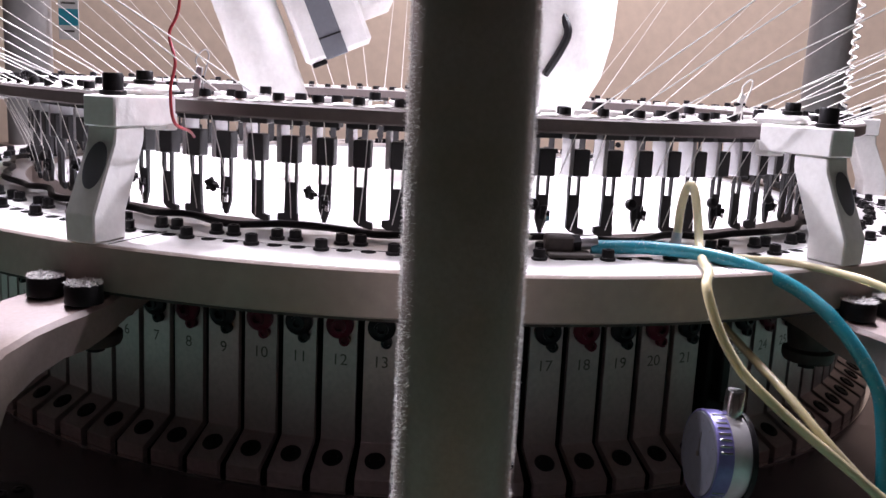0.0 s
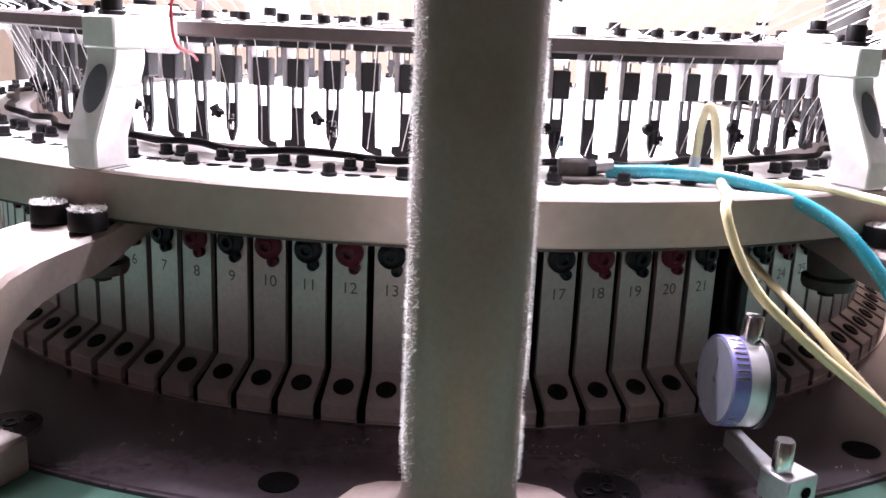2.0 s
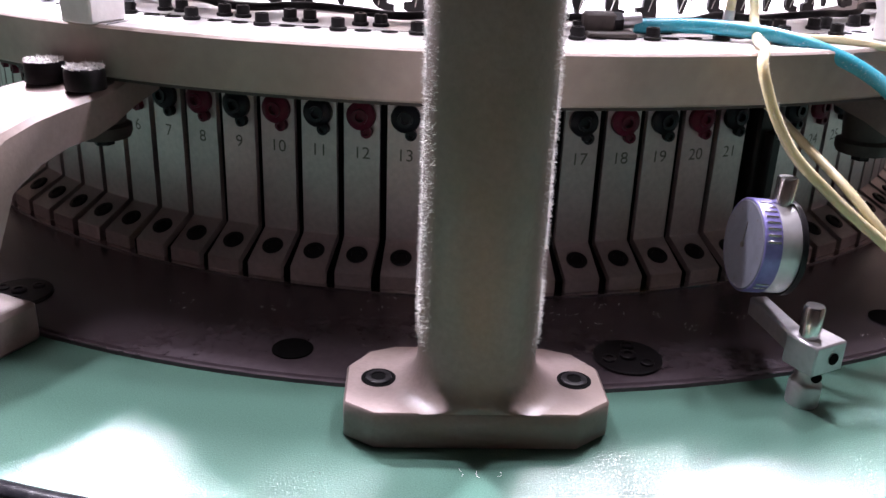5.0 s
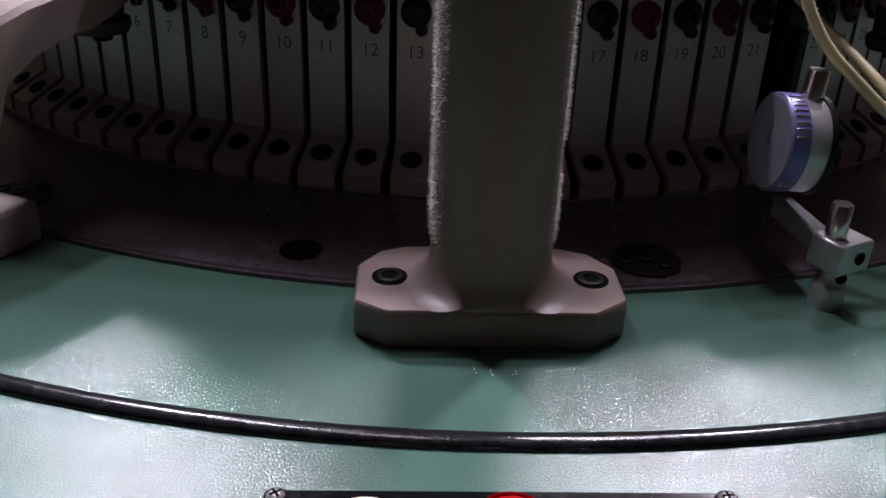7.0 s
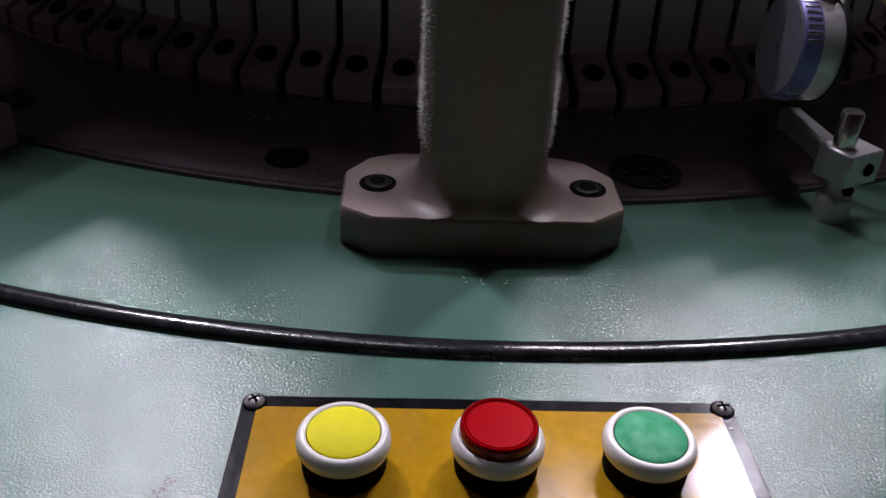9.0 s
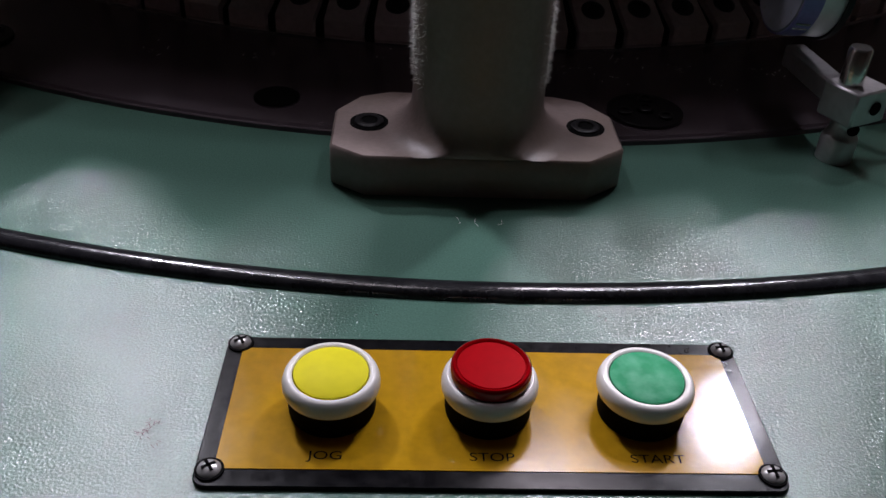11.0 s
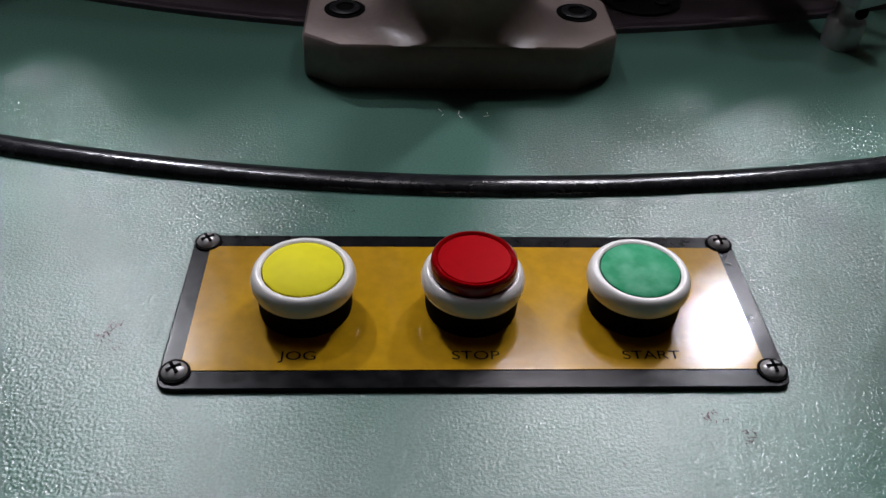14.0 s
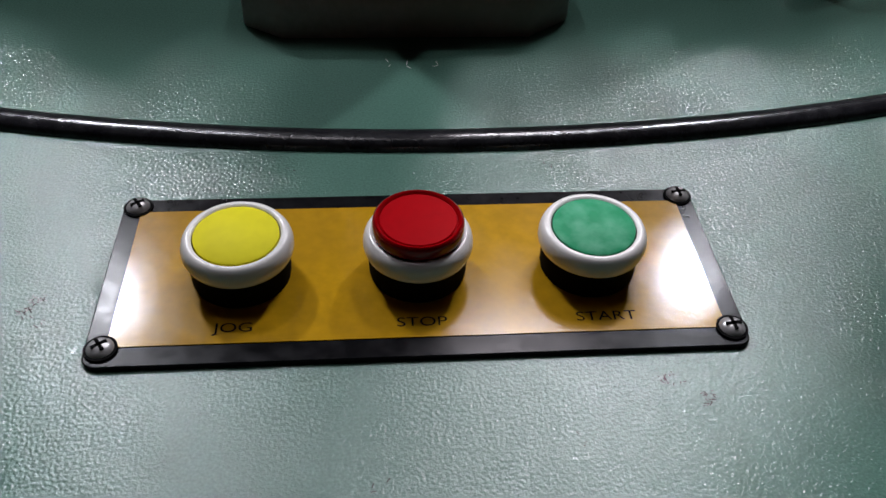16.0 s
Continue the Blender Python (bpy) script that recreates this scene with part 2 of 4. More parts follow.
def sweep(points, r, n=10, caps=True, bm=None):
    """A round tube along points; r is a number or one for each point."""
    own = bmesh.new()
    pts = [Vector(p) for p in points]
    rs = r if isinstance(r, (list, tuple)) else [r] * len(pts)
    rings, up = [], None
    for k, p in enumerate(pts):
        d = (pts[min(k + 1, len(pts) - 1)] - pts[max(k - 1, 0)]).normalized()
        if up is None:
            up = d.orthogonal().normalized()
        up = (up - d * up.dot(d)).normalized()
        side = d.cross(up)
        rings.append([own.verts.new(p + rs[k] * (math.cos(a) * up + math.sin(a) * side)) for a in (2 * math.pi * j / n for j in range(n))])
    for p, q in zip(rings, rings[1:]):
        for j in range(n):
            own.faces.new((p[j], p[(j + 1) % n], q[(j + 1) % n], q[j]))
    if caps:
        own.faces.new(rings[0])
        own.faces.new(rings[-1])
    return join(bm, own)


def smooth_line(points, n=8):
    """Catmull-Rom through points."""
    p = [Vector(q) for q in points]
    p = [2 * p[0] - p[1]] + p + [2 * p[-1] - p[-2]]
    out = []
    for k in range(1, len(p) - 2):
        for j in range(n):
            t = j / n
            a, b, c, d = p[k - 1], p[k], p[k + 1], p[k + 2]
            out.append(0.5 * (2 * b + (c - a) * t + (2 * a - 5 * b + 4 * c - d) * t * t + (3 * b - a - 3 * c + d) * t ** 3))
    return out + [p[-2]]


def prism(outline, h, z=0.0, bevel=0.0, bm=None, m=None, top_only=False):
    """An outline in x, y raised by h."""
    own = bmesh.new()
    lo = [own.verts.new((x, y, z)) for x, y in outline]
    hi = [own.verts.new((x, y, z + h)) for x, y in outline]
    own.faces.new(lo[::-1])
    own.faces.new(hi)
    for k in range(len(lo)):
        j = (k + 1) % len(lo)
        own.faces.new((lo[k], lo[j], hi[j], hi[k]))
    if bevel:
        edges = own.edges[:] if not top_only else [e for e in own.edges if all(v in hi for v in e.verts)]
        bmesh.ops.bevel(own, geom=edges, offset=bevel, segments=1, affect="EDGES", profile=0.5)
    return join(bm, own, m)


def polar(r, a, z, turn=0.0):
    """A pose at radius r and a degrees round from the front, whose -y looks outward."""
    return pose(r * math.sin(radians(a)), -r * math.cos(radians(a)), z, 0, 0, a + turn)


def text_mesh(body, size, name, depth=0.0):
    cu = bpy.data.curves.new(name, "FONT")
    cu.body, cu.size, cu.align_x, cu.align_y, cu.extrude = body, size, "CENTER", "CENTER", depth
    ob = bpy.data.objects.new(name, cu)
    scene.collection.objects.link(ob)
    me = bpy.data.meshes.new_from_object(ob.evaluated_get(bpy.context.evaluated_depsgraph_get()))
    bpy.data.objects.remove(ob)
    bpy.data.curves.remove(cu)
    me.name = name
    return me


def socket_screw(r, h, name_r=12):
    """A cap screw with a hexagon socket."""
    ri = r * 0.55
    prof = [(0, 0), (r, 0), (r, h * 0.85), (r * 0.9, h), (ri, h), (ri * 0.96, h * 0.45), (0, h * 0.45)]
    return lathe(prof, name_r)


STEP = 360.0 / 102

# ---- room ----
def room():
    x0, x1, y0, y1, z0, z1 = -4.5, 4.5, -7.5, 2.6, -0.95, 3.1
    # south, west and east walls are unseen, kept dark to cut bounced light
    for name, sx, sy, x, y in (("wall_north", x1 - x0, 0.12, 0, y1), ("wall_south", x1 - x0, 0.12, 0, y0)):
        tagged(part(name, box(sx, sy, z1 - z0, x, y, z0), WALL if y > 0 else DARKWALL), "beige painted workshop wall" if y > 0 else "unseen workshop wall, dark brown to cut bounced light", "wall", kind="structure")
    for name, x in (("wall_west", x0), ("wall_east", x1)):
        tagged(part(name, box(0.12, y1 - y0, z1 - z0, x, (y0 + y1) / 2, z0), DARKWALL), "unseen workshop wall, dark brown to cut bounced light", "wall", kind="structure")
    tagged(part("floor", box(x1 - x0 + 0.2, y1 - y0 + 0.2, 0.1, 0, (y0 + y1) / 2, z0 - 0.1), FLOOR), "grey concrete workshop floor", "floor", kind="structure")
    # ceiling out of view, darkened to hold back bounced light
    tagged(part("ceiling", box(x1 - x0 + 0.2, y1 - y0 + 0.2, 0.1, 0, (y0 + y1) / 2, z1), CEIL), "unseen ceiling, darkened to limit bounced light", "ceiling", kind="structure")
    for x, y, z, power in CEILING_LAMPS:
        lamp = thing("ceiling_lamp", pose(x, y, z), "round white ceiling lamp, unseen and added as fill", "lamp", "ceiling lamps")
        part("housing", lathe([(0, 0), (0.42, 0), (0.42, -0.12), (0.39, -0.12), (0.39, -0.05), (0, -0.05)], 40), WHITE, lamp)
        part("diffuser", lathe([(0, -0.06), (0.385, -0.06), (0.385, -0.08), (0, -0.08)], 40), LAMPGLOW, lamp)


room()

# ---- machine bed ----
bed = thing("machine_bed", pose(0, 0, 0), "round machine bed in green hammered paint with black rubber edging", "machine bed")
part("bed_top", lathe([(0.40, -0.03), (0.40, 0.0), (0.7447, 0.0), (0.7447, -0.004), (0.7563, -0.004), (0.7563, 0.0), (0.962, 0.0), (0.97, -0.008), (0.97, -0.045), (0.95, -0.06), (0.40, -0.06)], 180, closed=True), GREEN, bed)
part("rubber_edging", lathe([(0.7450, -0.003), (0.7450, 0.0012), (0.7468, 0.0030), (0.7510, 0.0040), (0.7546, 0.0030), (0.7560, 0.0012), (0.7560, -0.003)], 200, closed=True), RUBBER, bed, "black rubber edging strip, worn grey")
part("plinth", lathe([(0.0, -0.95), (0.82, -0.95), (0.82, -0.90), (0.80, -0.88), (0.80, -0.06), (0, -0.06)], 96), CASING, bed, "dark grey plinth")

# ---- dark ring plate with its holes ----
plate = thing("ring_plate", pose(0, 0, 0), "dark oiled steel ring plate lying on the green bed", "plate")
part("plate", lathe([(0.40, 0.0), (0.40, 0.003), (0.6245, 0.003), (0.626, 0.0015), (0.626, 0.0)], 180, closed=True), PLATE, plate)
part("rim", lathe([(0.6262, 0.0), (0.6262, 0.0022), (0.6285, 0.0022), (0.6290, 0.0)], 180, closed=True), PLATE, plate)
for k in range(19):
    a = -30.0 + 360.0 / 19 * k
    if k % 2 == 0:
        cover = part("hole_cover", disc_solid(0.0205, 0.0016, 32, 0.0004), BLACK, plate, "black round cover with three screws", at=polar(0.598, a, 0.003))
        for j in range(3):
            part("screw", socket_screw(0.0042, 0.0016, 14), BLACK, cover, at=polar(0.0125, 40 + 120 * j, 0.0016))
        part("screw", socket_screw(0.0052, 0.002, 14), BLACK, cover, at=pose(0, 0, 0.0016))
    else:
        part("plug", disc_solid(0.0122, 0.0010, 28, 0.0003), DARK, plate, at=polar(0.598, a, 0.003))

# ---- cam segments round the cylinder ----
cam_box = thing("cam_box", pose(0, 0, 0.003), "ring of numbered steel cam segments round the cylinder", "cam box")
# black filler behind the segments; its colour stands for the gaps' shade
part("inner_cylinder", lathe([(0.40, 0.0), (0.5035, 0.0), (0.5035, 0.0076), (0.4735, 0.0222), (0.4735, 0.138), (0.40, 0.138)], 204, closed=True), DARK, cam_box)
part("foot_ring", lathe([(0.45, 0.0), (0.5125, 0.0), (0.5125, 0.0011), (0.45, 0.0011)], 200, closed=True), BRIGHT, cam_box, "thin bright steel foot ring")


def segment_mesh():
    bm = bmesh.new()
    prof = [(0.462, 0.0012), (0.5085, 0.0012), (0.5085, 0.0112), (0.4785, 0.0258), (0.4785, 0.137), (0.462, 0.137)]
    sides = [[bm.verts.new((s * (0.0122 if r > 0.47 else 0.0108), -r, z)) for r, z in prof] for s in (-1, 1)]
    bm.faces.new(sides[0])
    bm.faces.new(sides[1][::-1])
    for k in range(len(prof)):
        j = (k + 1) % len(prof)
        bm.faces.new((sides[0][k], sides[0][j], sides[1][j], sides[1][k]))
    bmesh.ops.bevel(bm, geom=bm.edges[:], offset=0.0005, segments=1, affect="EDGES")
    return mesh_of(bm, "cam_segment", SEGMENT, 30)


SEG = segment_mesh()
knob_bm = lathe([(0, 0), (0.0098, 0), (0.0098, 0.0035), (0.0085, 0.005), (0.0052, 0.006), (0.0050, 0.0075), (0.0032, 0.0075), (0.0030, 0.004), (0, 0.004)], 22)
lathe([(0, 0), (0.0040, 0), (0.0040, 0.0045), (0.0022, 0.0050), (0.0020, 0.003), (0, 0.003)], 12, bm=knob_bm, m=Matrix.Translation((0.0038, -0.0108, 0)))
KNOB_RED = mesh_of(knob_bm, "cam_knob", REDKNOB)
KNOB_BLUE = KNOB_RED.copy()
KNOB_BLUE.materials[0] = BLUEKNOB
BOLT = mesh_of(lathe([(0, -0.001), (0.0074, -0.001), (0.0074, 0.0004), (0.0066, 0.0010), (0.0040, 0.0010), (0.0038, 0.0002), (0, 0.0002)], 20), "segment_bolt", BLACK)
slope = math.degrees(math.atan2(0.0146, 0.030))
for i in range(102):
    number = (i - 39) if i >= 40 else 0
    a = -9.65 + (i - 39 - 12) * STEP
    # one segment is left out where a black adjusting block stands
    if number == 22:
        blk = box(0.020, 0.020, 0.118, 0, -0.474, 0.016, 0.002)
        box(0.010, 0.008, 0.05, 0.002, -0.487, 0.05, 0.0015, blk)
        part("adjusting_block", blk, BLACK, cam_box, "black adjusting block", at=pose(0, 0, 0, 0, 0, a))
        continue
    seg = part("cam_segment", SEG, None, cam_box, at=pose(0, 0, 0, 0, 0, a))
    part("cam_knob", KNOB_BLUE if number % 2 else KNOB_RED, None, seg, "dark slate knob" if number % 2 else "dull red knob", at=pose(0.0, -0.4785, 0.1125, 90, 0, 0))
    part("segment_bolt", BOLT, None, seg, at=pose(0, -0.4935, 0.0187, slope, 0, 0))
    if 1 <= number <= 32:
        tm = text_mesh(str(number), 0.0118, "engraved_number")
        tm.materials.append(INK)
        part("engraved_number", tm, None, seg, at=pose(0, -0.47865, 0.0862, 90, 0, 0))

# ---- support ring ----
ring = thing("support_ring", pose(0, 0, 0), "broad stained steel support ring with rows of black screws", "ring")
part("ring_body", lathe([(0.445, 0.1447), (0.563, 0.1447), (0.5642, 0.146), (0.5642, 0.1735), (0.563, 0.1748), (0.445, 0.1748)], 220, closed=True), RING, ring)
# top face drawn paler than the ring's body
part("ring_top", lathe([(0.446, 0.1749), (0.5618, 0.1749), (0.5618, 0.1752), (0.446, 0.1752)], 220, closed=True), RINGTOP, ring, "pale top face of the ring")
# unseen dark plate added so the segment slopes below catch less light
part("ring_underside", lathe([(0.446, 0.1425), (0.5615, 0.1425), (0.5615, 0.1447), (0.446, 0.1447)], 160, closed=True), CASTDARK, ring, "unseen dark plate, added to darken what the segments reflect")
RSCREW = mesh_of(socket_screw(0.0042, 0.0055), "ring_screw", BLACK)
RCOLLAR = mesh_of(disc_solid(0.0053, 0.0022, 14, 0.0004), "washer", BLACK)
RSLOT = mesh_of(disc_solid(0.0052, 0.0003, 14), "ring_hole", DARK)
rnd = random.Random(4)
for k in range(68):
    a = -180 + k * 360 / 68 + 0.25
    for r, off in ((0.516, 0.0), (0.491, 0.9), (0.4905, 2.4)):
        s = part("ring_screw", RSCREW, None, ring, at=polar(r, a + off, 0.1752 + 0.002))
        part("washer", RCOLLAR, None, s, at=pose(0, 0, -0.002))
    for r, off in ((0.512, 1.6), (0.512, 3.4)):
        part("ring_hole", RSLOT, None, ring, at=polar(r, a + off, 0.1752))
part("ring_groove", lathe([(0.5072, 0.1752), (0.5080, 0.1752), (0.5080, 0.1754), (0.5072, 0.1754)], 220, closed=True), DARK, ring)
for k in range(17):
    a = -172 + k * 360 / 17
    part("ring_joint", box(0.0008, 0.058, 0.0003, 0, -0.532, 0.1752), DARK, ring, at=pose(0, 0, 0, 0, 0, a))
# cable lying along the inner edge
pts = []
for k in range(220):
    a = radians(-120 + 240 * k / 219)
    r = 0.463 + 0.004 * math.sin(k * 0.37) + 0.003 * math.sin(k * 0.91 + 1)
    pts.append((r * math.sin(a), -r * math.cos(a), 0.1800 + 0.0014 * math.sin(k * 0.6)))
tagged(part("cable", sweep(pts, 0.0027, 10), BLACK), "black cable lying round the inside of the support ring", "cable")

# ---- needle dial in the middle ----
dial = thing("needle_dial", pose(0, 0, 0), "bright steel needle dial and cylinder top inside the feeders", "dial")
part("dial_plate", lathe([(0.0, 0.1746), (0.40, 0.1746), (0.405, 0.172), (0.405, 0.15), (0, 0.15)], 120), DIALWHITE, dial, "pale enamelled dial cover")
part("needle_ring", lathe([(0.408, 0.150), (0.408, 0.176), (0.424, 0.176), (0.424, 0.150)], 160, closed=True), STEEL, dial)
part("hub", lathe([(0, 0.1747), (0.018, 0.1747), (0.018, 0.60), (0, 0.60)], 32), WHITE, dial)

# ---- feeder ring on top ----
top = thing("feeder_ring", pose(0, 0, 0), "brown steel feeder ring carrying yarn eyelets and screws", "ring")
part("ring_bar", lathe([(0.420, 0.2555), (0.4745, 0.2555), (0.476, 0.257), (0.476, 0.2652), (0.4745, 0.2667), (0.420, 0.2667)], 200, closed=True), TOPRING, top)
# upper face in a paler steel than the brown bar
part("ring_face", lathe([(0.421, 0.2668), (0.4742, 0.2668), (0.4742, 0.2671), (0.421, 0.2671)], 200, closed=True), RINGTOP, top, "pale top face")
TSCREW = mesh_of(socket_screw(0.0043, 0.0052, 14), "feeder_screw", BLACK)
TWASH = mesh_of(disc_solid(0.0056, 0.0012, 14), "washer", BRIGHT)
EYE = mesh_of(lathe([(0.0025, 0), (0.006, 0), (0.0065, 0.0008), (0.005, 0.002), (0.003, 0.0022), (0.0025, 0.0012)], 16, closed=True), "eyelet", IVORY)
TAB = mesh_of(box(0.013, 0.012, 0.0045, 0, 0, 0, 0.0008), "clamp_tab", WHITE)
for i in range(102):
    a = -9.3 + (i - 12) * STEP
    for r, off in ((0.466, 0.35), (0.442, 1.25)):
        s = part("feeder_screw", TSCREW, None, top, at=polar(r, a + off, 0.2671 + 0.0012 + (0.0035 if i % 3 == 0 and r < 0.45 else 0)))
        part("washer", TWASH, None, s, at=pose(0, 0, -0.0012))
    part("eyelet", EYE, None, top, "white porcelain eyelet", at=polar(0.467, a - 1.1, 0.2671))
    part("clamp_tab", TAB, None, top, "pale metal clamp tab", at=polar(0.434, a - 0.2, 0.2671))


# ---- yarn feeders ----
def feeder_meshes():
    hang = box(0.0125, 0.011, 0.020, 0.0012, -0.001, 0.2225, 0.0008)
    side = box(0.0035, 0.017, 0.0275, -0.0072, 0.002, 0.2225, 0.0006)
    clamp = box(0.022, 0.014, 0.0052, 0.0, 0.0, 0.2502, 0.0006)
    arms = []
    for kind in range(3):
        bm = bmesh.new()
        w = 0.0047
        rail = 0.0017
        # two rails with the slot between them, then the solid lower end
        for s in (-1, 1):
            box(rail, 0.003, 0.0155, s * (w - rail * 0.5), 0, 0.2078, 0.0, bm)
        if kind == 0:
            prism([(-w, 0.2080), (-w, 0.190), (-0.0012, 0.1795), (0.0012, 0.1795), (w, 0.190), (w, 0.2080)], 0.003, -0.0015, 0.0003, bm, Matrix(((1, 0, 0, 0), (0, 0, 1, 0), (0, 1, 0, 0), (0, 0, 0, 1))))
        elif kind == 1:
            prism([(-w, 0.2080), (-w, 0.183), (-0.001, 0.1795), (0.0080, 0.1768), (0.0100, 0.1768), (0.0100, 0.1822), (w, 0.183), (w, 0.2080)], 0.003, -0.0015, 0.0003, bm, Matrix(((1, 0, 0, 0), (0, 0, 1, 0), (0, 1, 0, 0), (0, 0, 0, 1))))
        else:
            prism([(-w, 0.2080), (-w, 0.1845), (-0.0105, 0.1842), (-0.0105, 0.1795), (-0.0065, 0.1768), (w + 0.001, 0.1768), (w + 0.0012, 0.1845), (w, 0.1855), (w, 0.2080)], 0.003, -0.0015, 0.0003, bm, Matrix(((1, 0, 0, 0), (0, 0, 1, 0), (0, 1, 0, 0), (0, 0, 0, 1))))
        arms.append(mesh_of(bm, "feeder_arm", BLACKFEED, 30))
    clip = box(0.0052, 0.004, 0.0105, 0.0010, -0.0035, 0.190, 0.0007)
    sweep([(0.001, -0.004, 0.1985), (-0.004, -0.005, 0.1995), (-0.0085, -0.005, 0.2015)], 0.0006, 6, bm=clip)
    wheel = bmesh.new()
    for k in range(5):
        a = 2 * math.pi * k / 5
        prism([(0, 0.0029), (0.0050, 0.0013), (0.0058, 0), (0.0050, -0.0013), (0, -0.0029)], 0.0030, -0.0015, 0, wheel, Matrix.Translation((-0.0105, -0.005, 0.2015)) @ Matrix.Rotation(radians(78), 4, "Z") @ Matrix.Rotation(radians(70), 4, "X") @ Matrix.Rotation(a, 4, "Z"))
    sweep([(-0.0125, -0.007, 0.2015), (-0.006, -0.0015, 0.2000)], 0.0017, 8, bm=wheel)
    ball = lathe([(0, -0.0035), (0.0034, -0.0028), (0.0048, -0.0008), (0.0048, 0.0008), (0.0034, 0.0028), (0, 0.0035)], 12, m=Matrix.Translation((-0.0085, -0.005, 0.2015)) @ Matrix.Rotation(radians(60), 4, "X"))
    stub = mesh_of(sweep([(0.0012, -0.0045, 0.1955), (0.005, -0.006, 0.1945)], 0.0024, 8), "clip_screw", BLACK)
    tag = mesh_of(box(0.003, 0.0012, 0.008, 0.0035, -0.0062, 0.189, 0.0002), "clip_tag", BRIGHT)
    return (mesh_of(clamp, "clamp_bar", BLACKFEED, 30), mesh_of(hang, "hanger_block", BLACKFEED, 30), mesh_of(side, "side_plate", STEEL, 30), arms, mesh_of(clip, "yarn_clip", BLACK), mesh_of(wheel, "star_wheel", BLACK, 20), mesh_of(ball, "tension_knob", BLACK), stub, tag)


CLAMP, HANG, SIDE, ARMS, CLIP, STAR, BALL, STUB, TAG = feeder_meshes()
THREADS = [mesh_of(sweep([(0.010 + 0.003 * v, -0.030, 0.2556), (0.004, -0.010 - 0.002 * v, 0.212), (-0.0005 + 0.002 * v, -0.002, 0.1815)], 0.00035, 5), "thread", YARN) for v in (-1, 0, 1)]
rnd = random.Random(11)
for i in range(102):
    a = -9.3 + (i - 12) * STEP
    kind = (i - 11) % 3
    fd = thing("yarn_feeder", polar(0.435, a, 0), "black slotted yarn feeder hanging under the feeder ring", "yarn feeder", "yarn feeders")
    part("clamp_bar", CLAMP, None, fd)
    part("hanger_block", HANG, None, fd)
    part("side_plate", SIDE, None, fd, "bright steel side plate")
    arm = part("feeder_arm", ARMS[kind], None, fd, at=pose(0, 0, 0, rnd.uniform(-0.6, 0.6), rnd.uniform(-0.8, 0.8) * 0.3, 0))
    if kind == 0:
        part("yarn_clip", CLIP, None, arm)
        part("star_wheel" if i < 14 else "tension_knob", STAR if i < 14 else BALL, None, arm)
        part("clip_screw", STUB, None, arm)
        part("clip_tag", TAG, None, arm)
    part("thread", THREADS[rnd.randrange(3)], None, fd, "white thread")


# ---- brackets that carry the feeder ring ----
def bracket():
    th = thing("ring_bracket", pose(0, 0, 0), "white painted cast bracket bolted on the support ring", "bracket", "ring brackets")
    bm = bmesh.new()
    levels = [(0.1752, 0.0, 0.0116, 0.0145), (0.1930, 0.0, 0.0119, 0.0147), (0.2380, -0.0195, 0.0116, 0.0140), (0.2480, -0.0205, 0.0116, 0.0136)]
    rings = []
    for z, shift, hw, hd in levels:
        rings.append([bm.verts.new((x, y - shift, z)) for x, y in ((-hw, -hd), (hw, -hd), (hw, hd), (-hw, hd))])
    bm.faces.new(rings[0][::-1])
    bm.faces.new(rings[-1])
    for p, q in zip(rings, rings[1:]):
        for k in range(4):
            bm.faces.new((p[k], p[(k + 1) % 4], q[(k + 1) % 4], q[k]))
    bmesh.ops.bevel(bm, geom=bm.edges[:], offset=0.0012, segments=1, affect="EDGES")
    part("post", bm, WHITE, th)
    part("bore", disc_solid(0.0084, 0.0006, 28), GREYBOX, th, "shadowed oval bore", at=pose(0.0012, -0.0010, 0.2235, 90 - 23, 0, 0) @ Matrix.Diagonal((1, 1.9, 1, 1)))
    part("arm", box(0.0260, 0.060, 0.0200, 0, 0.0345, 0.2478, 0.0012), WHITE, th)
    part("tongue", prism([(-0.0100, 0.058), (0.0100, 0.058), (0.0100, 0.070), (-0.0100, 0.070)], 0.0115, 0.2440, 0.001), WHITE, th)
    part("lip", box(0.0180, 0.040, 0.0068, 0, 0.0560, 0.2682, 0.003), WHITE, th)
    for y, z, r, h in ((0.0180, 0.2680, 0.0066, 0.0110), (0.0480, 0.2752, 0.0056, 0.0060)):
        s = part("cap_screw", socket_screw(r, h, 20), BLACK, th, "black cap screw", at=pose(0, y, z + 0.003))
        part("washer", disc_solid(r * 1.3, 0.003, 20, 0.0005), BLACK, s, at=pose(0, 0, -0.003))
    part("set_screw", box(0.003, 0.014, 0.0020, 0.0125, 0.066, 0.2690, 0.0004), BLACK, th)
    return th


br = bracket()
br.matrix_world = polar(0.5530, -25.5, 0)
for a in (28.9, 88.0, 150.0, 212.0, 275.5):
    copy_thing(br, polar(0.5500, a, 0))


